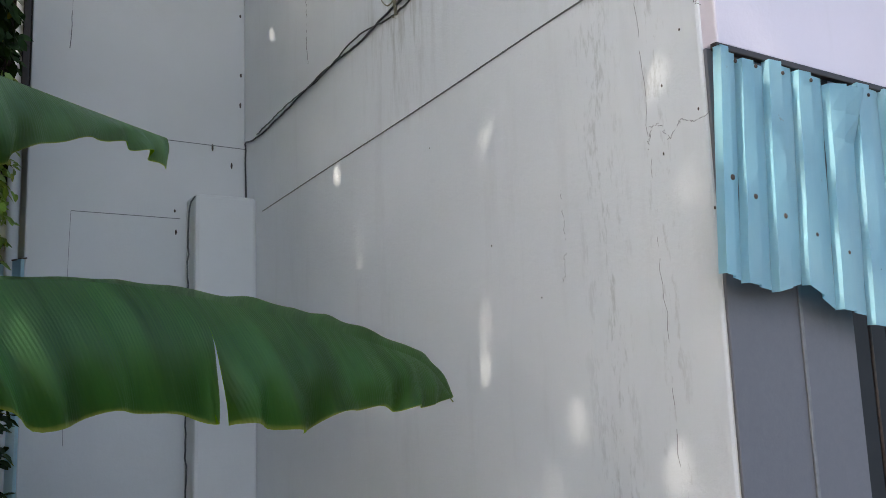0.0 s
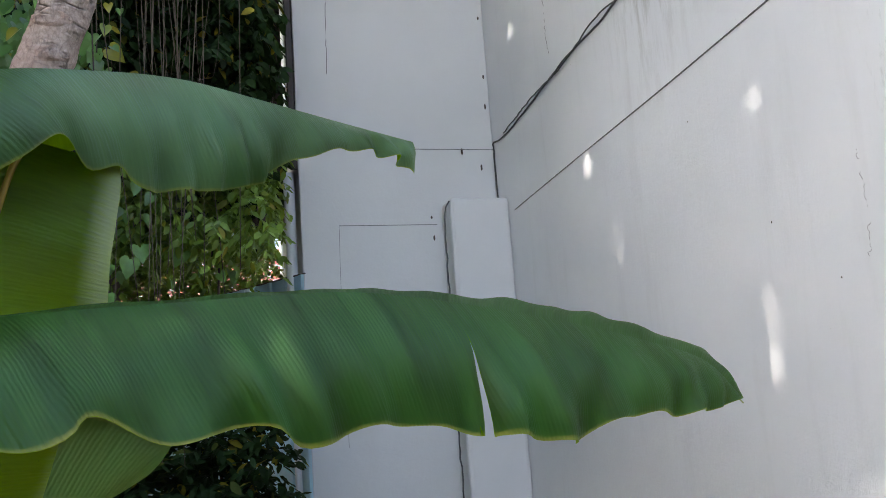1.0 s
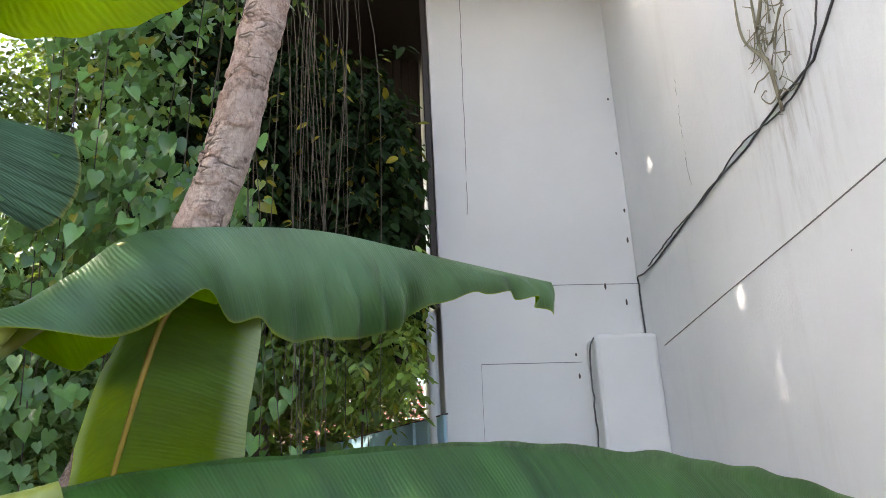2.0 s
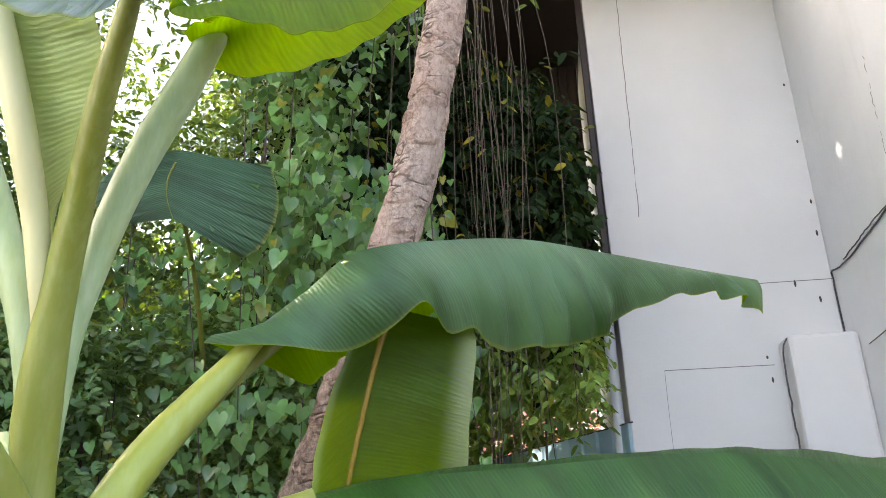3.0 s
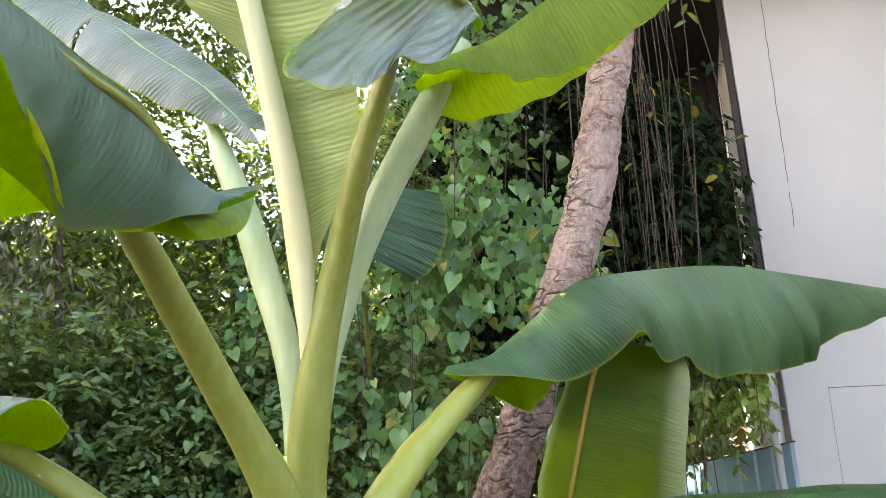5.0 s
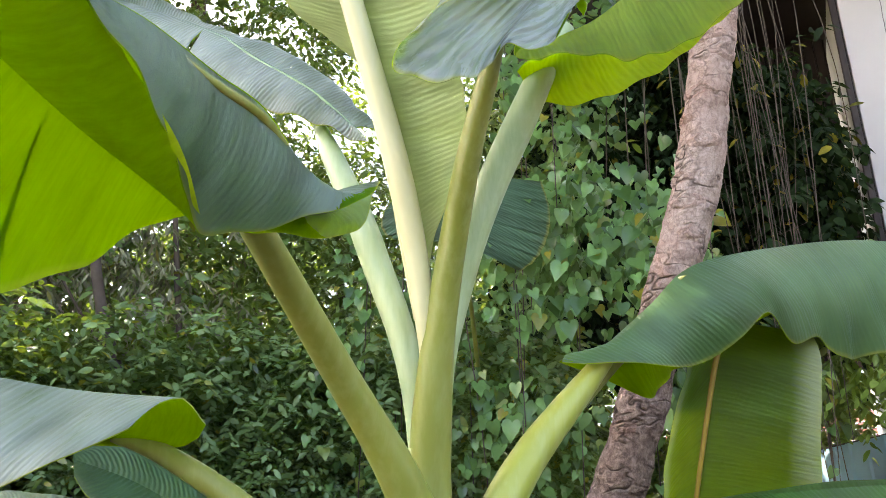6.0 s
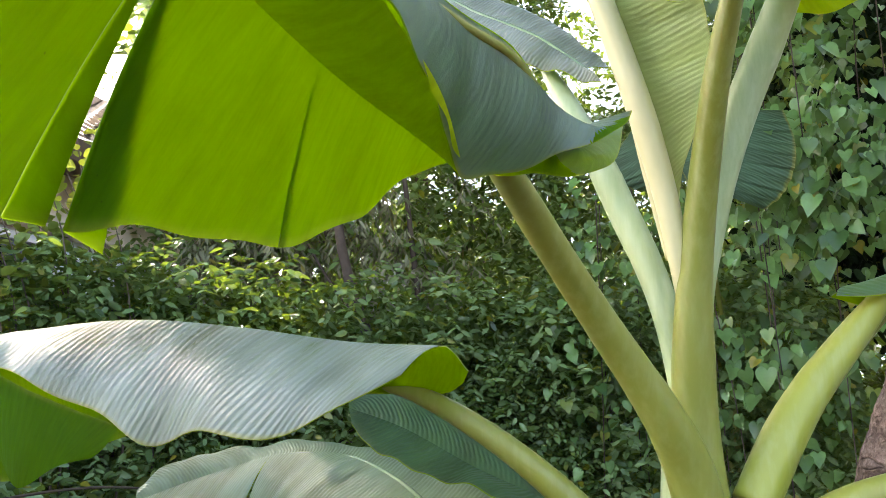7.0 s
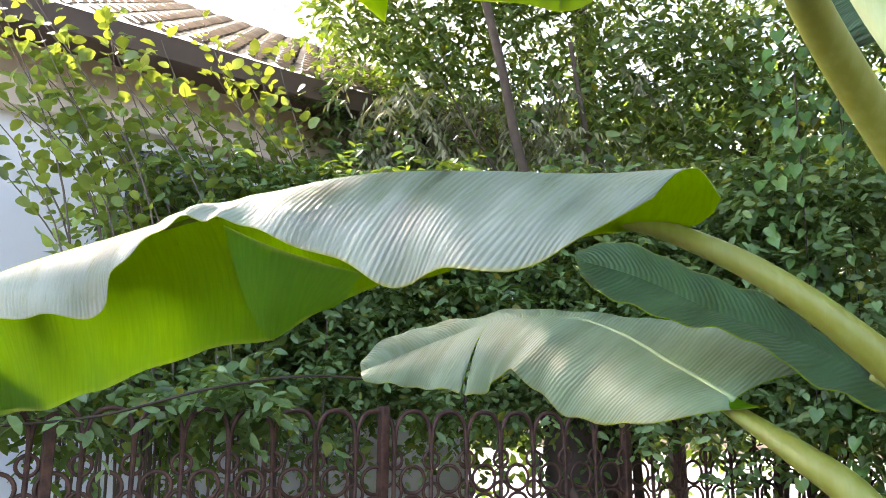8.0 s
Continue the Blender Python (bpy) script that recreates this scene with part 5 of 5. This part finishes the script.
def old_trunk():
    """A stout tree stem with a fork, close behind the iron fence."""
    thing = empty("tree", (-4.3, 3.2, GROUND), "stout reddish-brown tree trunk behind the iron fence", "tree")
    v, f = tube([(-4.30, 3.2, GROUND - 0.05), (-4.31, 3.2, 1.1), (-4.33, 3.16, 1.75), (-4.5, 3.0, 2.6)], [0.20, 0.16, 0.13, 0.07], 60, 18, rough=0.35, rings=0.05)
    into(piece("trunk", mesh_from("trunk", v, f, M_TWIG)), thing)
    v, f = tube([(-4.31, 3.2, 1.2), (-4.22, 3.45, 1.7), (-4.25, 3.7, 2.5)], [0.08, 0.07, 0.04], 30, 12, rough=0.3)
    into(piece("limb", mesh_from("limb", v, f, M_TWIG)), thing)


old_trunk()

# ---- iron fence ----
def iron_fence():
    thing = empty("iron_fence", (-4.3, 1.0, GROUND), "rusty brown wrought iron fence with rings and scrolls", "fence")
    a, b = Vector((-4.42, 0.2, 0)), Vector((-3.45, 4.9, 0))
    d = (b - a).normalized()
    ln = (b - a).length
    top = 1.83

    def bar(p, q, r, name="bar"):
        tv, tf = tube([p, (p + q) / 2, q], [r], 3, 6)
        return into(piece(name, mesh_from(name, tv, tf, M_IRON)), thing)

    def ring_mesh(rad, r):
        vs, fs = [], []
        for i in range(18):
            w = 2 * math.pi * i / 18
            for k in range(6):
                t = 2 * math.pi * k / 6
                q = rad + r * math.cos(t)
                vs.append((d.x * math.cos(w) * q + -d.y * r * math.sin(t), d.y * math.cos(w) * q + d.x * r * math.sin(t), math.sin(w) * q))
        for i in range(18):
            for k in range(6):
                fs.append((i * 6 + k, i * 6 + (k + 1) % 6, (i + 1) % 18 * 6 + (k + 1) % 6, (i + 1) % 18 * 6 + k))
        return mesh_from("ring", vs, fs, M_IRON)

    step = 0.17
    ring_me = ring_mesh(0.055, 0.008)
    small = ring_mesh(0.036, 0.007)
    n = int(ln / step)
    arch_v, arch_f = tube([Vector((0, 0, -0.24)), d * 0.006 + Vector((0, 0, -0.08)), d * step * 0.22 + Vector((0, 0, -0.015)), d * step * 0.5, d * step * 0.78 + Vector((0, 0, -0.015)), d * (step - 0.006) + Vector((0, 0, -0.08)), d * step + Vector((0, 0, -0.24))], [0.010], 22, 6)
    arch_me = mesh_from("arch", arch_v, arch_f, M_IRON)
    for z in (GROUND + 0.1, top - 0.46):
        bar(a + Vector((0, 0, z)), b + Vector((0, 0, z)), 0.008, "rail")
    for k in range(n):
        p = a + d * step * k
        bar(p + Vector((0, 0, GROUND)), p + Vector((0, 0, top - 0.12)), 0.010)
        o = piece("arch", arch_me)
        o.location = p + Vector((0, 0, top))
        into(o, thing)
        for z in (top - 0.27, top - 0.39):
            o = piece("ring", ring_me)
            o.location = p + d * step * 0.5 + Vector((0, 0, z - 0.01))
            into(o, thing)
        for z in (top - 0.33, top - 0.20):
            o = piece("ring", small)
            o.location = p + Vector((0, 0, z))
            into(o, thing)
    for k in range(4):
        p = a + d * (0.4 + k * 1.25)
        bm = bmesh.new()
        box(bm, p + Vector((-0.02, -0.02, GROUND)), p + Vector((0.02, 0.02, top + 0.02)), 0.006)
        into(part("post", bm, M_IRON), thing)


iron_fence()


# ---- house behind the fence ----
def house():
    thing = empty("house", (-6.6, 1.0, GROUND), "white house with brown eaves and weathered tile roof", "house")
    bm = bmesh.new()
    box(bm, (-9.5, -3.0, GROUND - 0.1), (-6.6, 4.3, 3.75), 0.01)
    into(part("wall", bm, M_HOUSE), thing)
    bm = bmesh.new()
    box(bm, (-9.6, -3.3, 3.65), (-6.45, 4.4, 3.82), 0.01)
    into(part("cornice", bm, M_CREAM), thing)
    bm = bmesh.new()
    box(bm, (-6.6, -3.4, 4.08), (-6.02, 4.6, 4.12))
    box(bm, (-6.05, -3.4, 4.00), (-6.0, 4.6, 4.16), 0.004)
    into(part("eave", bm, M_EAVE), thing)
    bm = bmesh.new()
    for q in [((-6.6, -3.3, 3.82), (-6.5, 4.4, 4.08))]:
        box(bm, *q)
    into(part("frieze", bm, M_CREAM), thing)
    # tiles
    vs, fs = [], []
    slope = 0.62
    for r in range(16):
        for k in range(38):
            x = -6.0 - r * 0.2
            y = -3.4 + k * 0.21 + (0.1 if r % 2 else 0)
            z = 4.135 + r * 0.2 * slope
            base = len(vs)
            for i in range(5):
                t = i / 4
                h = 0.035 * math.sin(math.pi * t)
                vs.append((x + 0.02, y + 0.205 * t, z + h + 0.02))
                vs.append((x - 0.24, y + 0.205 * t, z + 0.24 * slope + h))
            for i in range(4):
                fs.append((base + 2 * i, base + 2 * i + 1, base + 2 * i + 3, base + 2 * i + 2))
    rf = into(piece("roof", mesh_from("roof", vs, fs, M_TILE, True), None, "weathered grey-brown clay roof tiles"), thing)
    tagged(rf, kind="stuff")
    for y in (1.3, 2.9):
        for lo, hi in (((-6.6, y, 2.3), (-6.55, y + 0.06, 3.62)), ((-6.6, y + 0.84, 2.3), (-6.55, y + 0.9, 3.62)), ((-6.6, y + 0.06, 3.56), (-6.55, y + 0.84, 3.62)), ((-6.6, y + 0.06, 2.3), (-6.55, y + 0.84, 2.36))):
            bm = bmesh.new()
            box(bm, lo, hi, 0.004)
            into(part("window_frame", bm, M_FRAME), thing)
        bm = bmesh.new()
        box(bm, (-6.598, y + 0.06, 2.36), (-6.58, y + 0.84, 3.56))
        into(part("pane", bm, M_GLASS), thing)


house()


def far_roof():
    thing = empty("far_house", (-1.0, 13.5, GROUND), "far house with a red tile roof", "house")
    bm = bmesh.new()
    box(bm, (-3.0, 13.6, GROUND - 0.1), (3.0, 16.5, 3.1))
    into(part("wall", bm, M_HOUSE), thing)
    vs, fs = [], []
    for r in range(12):
        for k in range(34):
            x, y, z = -3.4 + k * 0.2, 13.2 + r * 0.22, 3.05 + r * 0.12
            b = len(vs)
            for i in range(4):
                t = i / 3
                vs.append((x + 0.195 * t, y - 0.02, z + 0.03 * math.sin(math.pi * t) + 0.02))
                vs.append((x + 0.195 * t, y + 0.25, z + 0.135 + 0.03 * math.sin(math.pi * t)))
            for i in range(3):
                fs.append((b + 2 * i, b + 2 * i + 2, b + 2 * i + 3, b + 2 * i + 1))
    tagged(into(piece("roof", mesh_from("roof", vs, fs, M_RED)), thing), "red clay tile roof", kind="stuff")


far_roof()


# ---- small things on the walls ----
def dead_vine():
    thing = empty("dead_vine", (1.15, 3.4, 3.8), "dry brown vine stems and roots clinging to the wall", "dead vine")
    rng = np.random.RandomState(77)
    for k in range(26):
        y, z = 3.36 + rng.normal(0, 0.07), 3.72 + rng.uniform(0, 0.5)
        pts = [(X0 - 0.004, y, z)]
        for _ in range(4):
            y += rng.normal(0, 0.06)
            z += rng.uniform(-0.03, 0.14) * (1 if k % 3 else -0.6)
            pts.append((X0 - 0.004 - rng.uniform(0, 0.012), y, z))
        r = rng.uniform(0.002, 0.006)
        v, f = tube(pts, [r, r * 0.4], 14, 5)
        into(piece("stem", mesh_from("stem", v, f, M_MOSS)), thing)
    for pts in ([(X0, 3.38, 3.7), (X0 - 0.01, 3.40, 3.95), (X0, 3.47, 4.15), (X0, 3.44, 4.7)], [(X0, 3.42, 4.0), (X0 - 0.01, 3.6, 4.25), (X0, 3.62, 4.6)], [(X0, 3.46, 4.2), (X0 - 0.01, 3.33, 4.36), (X0, 3.30, 4.7)]):
        v, f = tube(pts, [0.011, 0.007, 0.004], 20, 6, rough=0.3)
        into(piece("stem", mesh_from("stem", v, f, M_MOSS)), thing)


dead_vine()


def crack(points, radius, seed):
    strip(points, radius, M_CRACK, "crack", "hairline crack in the plaster", "crack", n=40, kind="structure", seed=seed, jitter=0.004, sides=4)


XW = WX - 0.0005
crack([(XW, 1.60, 2.56), (XW, 1.55, 2.60), (XW, 1.50, 2.585), (XW, 1.44, 2.60)], 0.0011, 1)
crack([(XW, 1.70, 2.55), (XW, 1.66, 2.62), (XW, 1.60, 2.56)], 0.0009, 2)
crack([(XW, 1.72, 3.4), (XW, 1.70, 2.8), (XW, 1.68, 2.2), (XW, 1.665, 1.5)], 0.0009, 3)
crack([(XW, 2.15, 2.5), (XW, 2.14, 2.3), (XW, 2.16, 2.15)], 0.001, 4)
crack([(XW, 1.52, 3.1), (XW, 1.47, 2.98), (XW, 1.45, 2.95)], 0.001, 5)
crack([(XW, 4.6, 4.6), (XW, 4.62, 4.0), (XW, 4.6, 3.85)], 0.0015, 6)
rng = np.random.RandomState(4)
for k, (y, z) in enumerate(((1.634, 2.513), (2.62, 2.35), (1.48, 2.62), (1.62, 2.74), (1.53, 2.9), (2.3, 2.1), (1.45, 2.3), (3.1, 2.9))):
    bm = bmesh.new()
    bmesh.ops.create_uvsphere(bm, u_segments=7, v_segments=5, radius=0.004, matrix=Matrix.Translation((WX, y, z)) @ Matrix.Diagonal((0.5, 1, rng.uniform(0.8, 1.5), 1)))
    tagged(part("nail_stub", bm, M_BOLT), "small dark nail stub in the wall", "nail", "nail stubs in the wall")
for k, (x, z) in enumerate(((1.12, 4.7), (1.125, 4.2), (1.12, 3.95), (1.11, 5.2), (1.05, 3.45), (0.9, 3.58), (0.62, 3.06), (0.63, 2.9))):
    bm = bmesh.new()
    bmesh.ops.create_uvsphere(bm, u_segments=7, v_segments=5, radius=0.012, matrix=Matrix.Translation((x, BY, z)) @ Matrix.Diagonal((0.7, 0.4, rng.uniform(0.8, 2.4), 1)))
    tagged(part("nail_stub", bm, M_BOLT), "dark flaw in the white wall's corner", "nail", "nail stubs in the wall")
bm = bmesh.new()
box(bm, (1.50, WY - 0.022, GROUND), (1.516, WY - 0.0145, 2.85), 0.003)
tagged(part("upright_strip", bm, M_CRACK), "dark upright joint strip on the recess wall", "strip")
for k in range(9):
    v, f = tube([(1.9 + 0.12 * k, WY + 0.2, GROUND), (1.9 + 0.12 * k, WY + 0.2, 2.85)], [0.008], 2, 6)
    tagged(piece("window_bar", mesh_from("window_bar", v, f, M_BOLT)), "dark iron bar in the opening", "bar", "iron bars in the opening")
bm = bmesh.new()
box(bm, (-30, -30, GROUND + 0.03), (-4.75, 30, GROUND + 0.09))
tagged(part("pavement", bm, M_HOUSE), "pale concrete yard behind the iron fence", "pavement", kind="structure")

# dry fallen leaves caught on the fence and a thin bare branch
for k, (x, y, z, turn) in enumerate(((-4.24, 0.99, 1.50, 0.3), (-4.22, 1.03, 1.42, 1.4), (-4.26, 0.96, 1.40, 2.2), (-3.68, 3.9, 1.52, 0.8), (-3.70, 3.75, 1.55, 2.4), (-3.9, 2.7, 1.5, 1.2))):
    me = scatter("dry_leaf", np.zeros((1, 3)), np.array([[0.2 * math.cos(turn), 0.2 * math.sin(turn), -1.0]]), np.array([0.10]), "oval", M_TWIG, k, 0.6, (0.9, -0.4, 0.2))
    o = tagged(piece("dry_leaf", me), "curled brown dry leaf caught on the iron fence", "leaf", "dry leaves on the fence")
    o.location = (x + 0.03, y, z)
strip([(-4.2, 0.35, 1.76), (-4.15, 0.7, 1.80), (-4.05, 1.05, 1.90), (-4.05, 1.45, 1.96), (-4.1, 1.9, 1.95)], 0.005, M_ROOT, "branch", "thin bare branch in front of the iron fence", "branch")
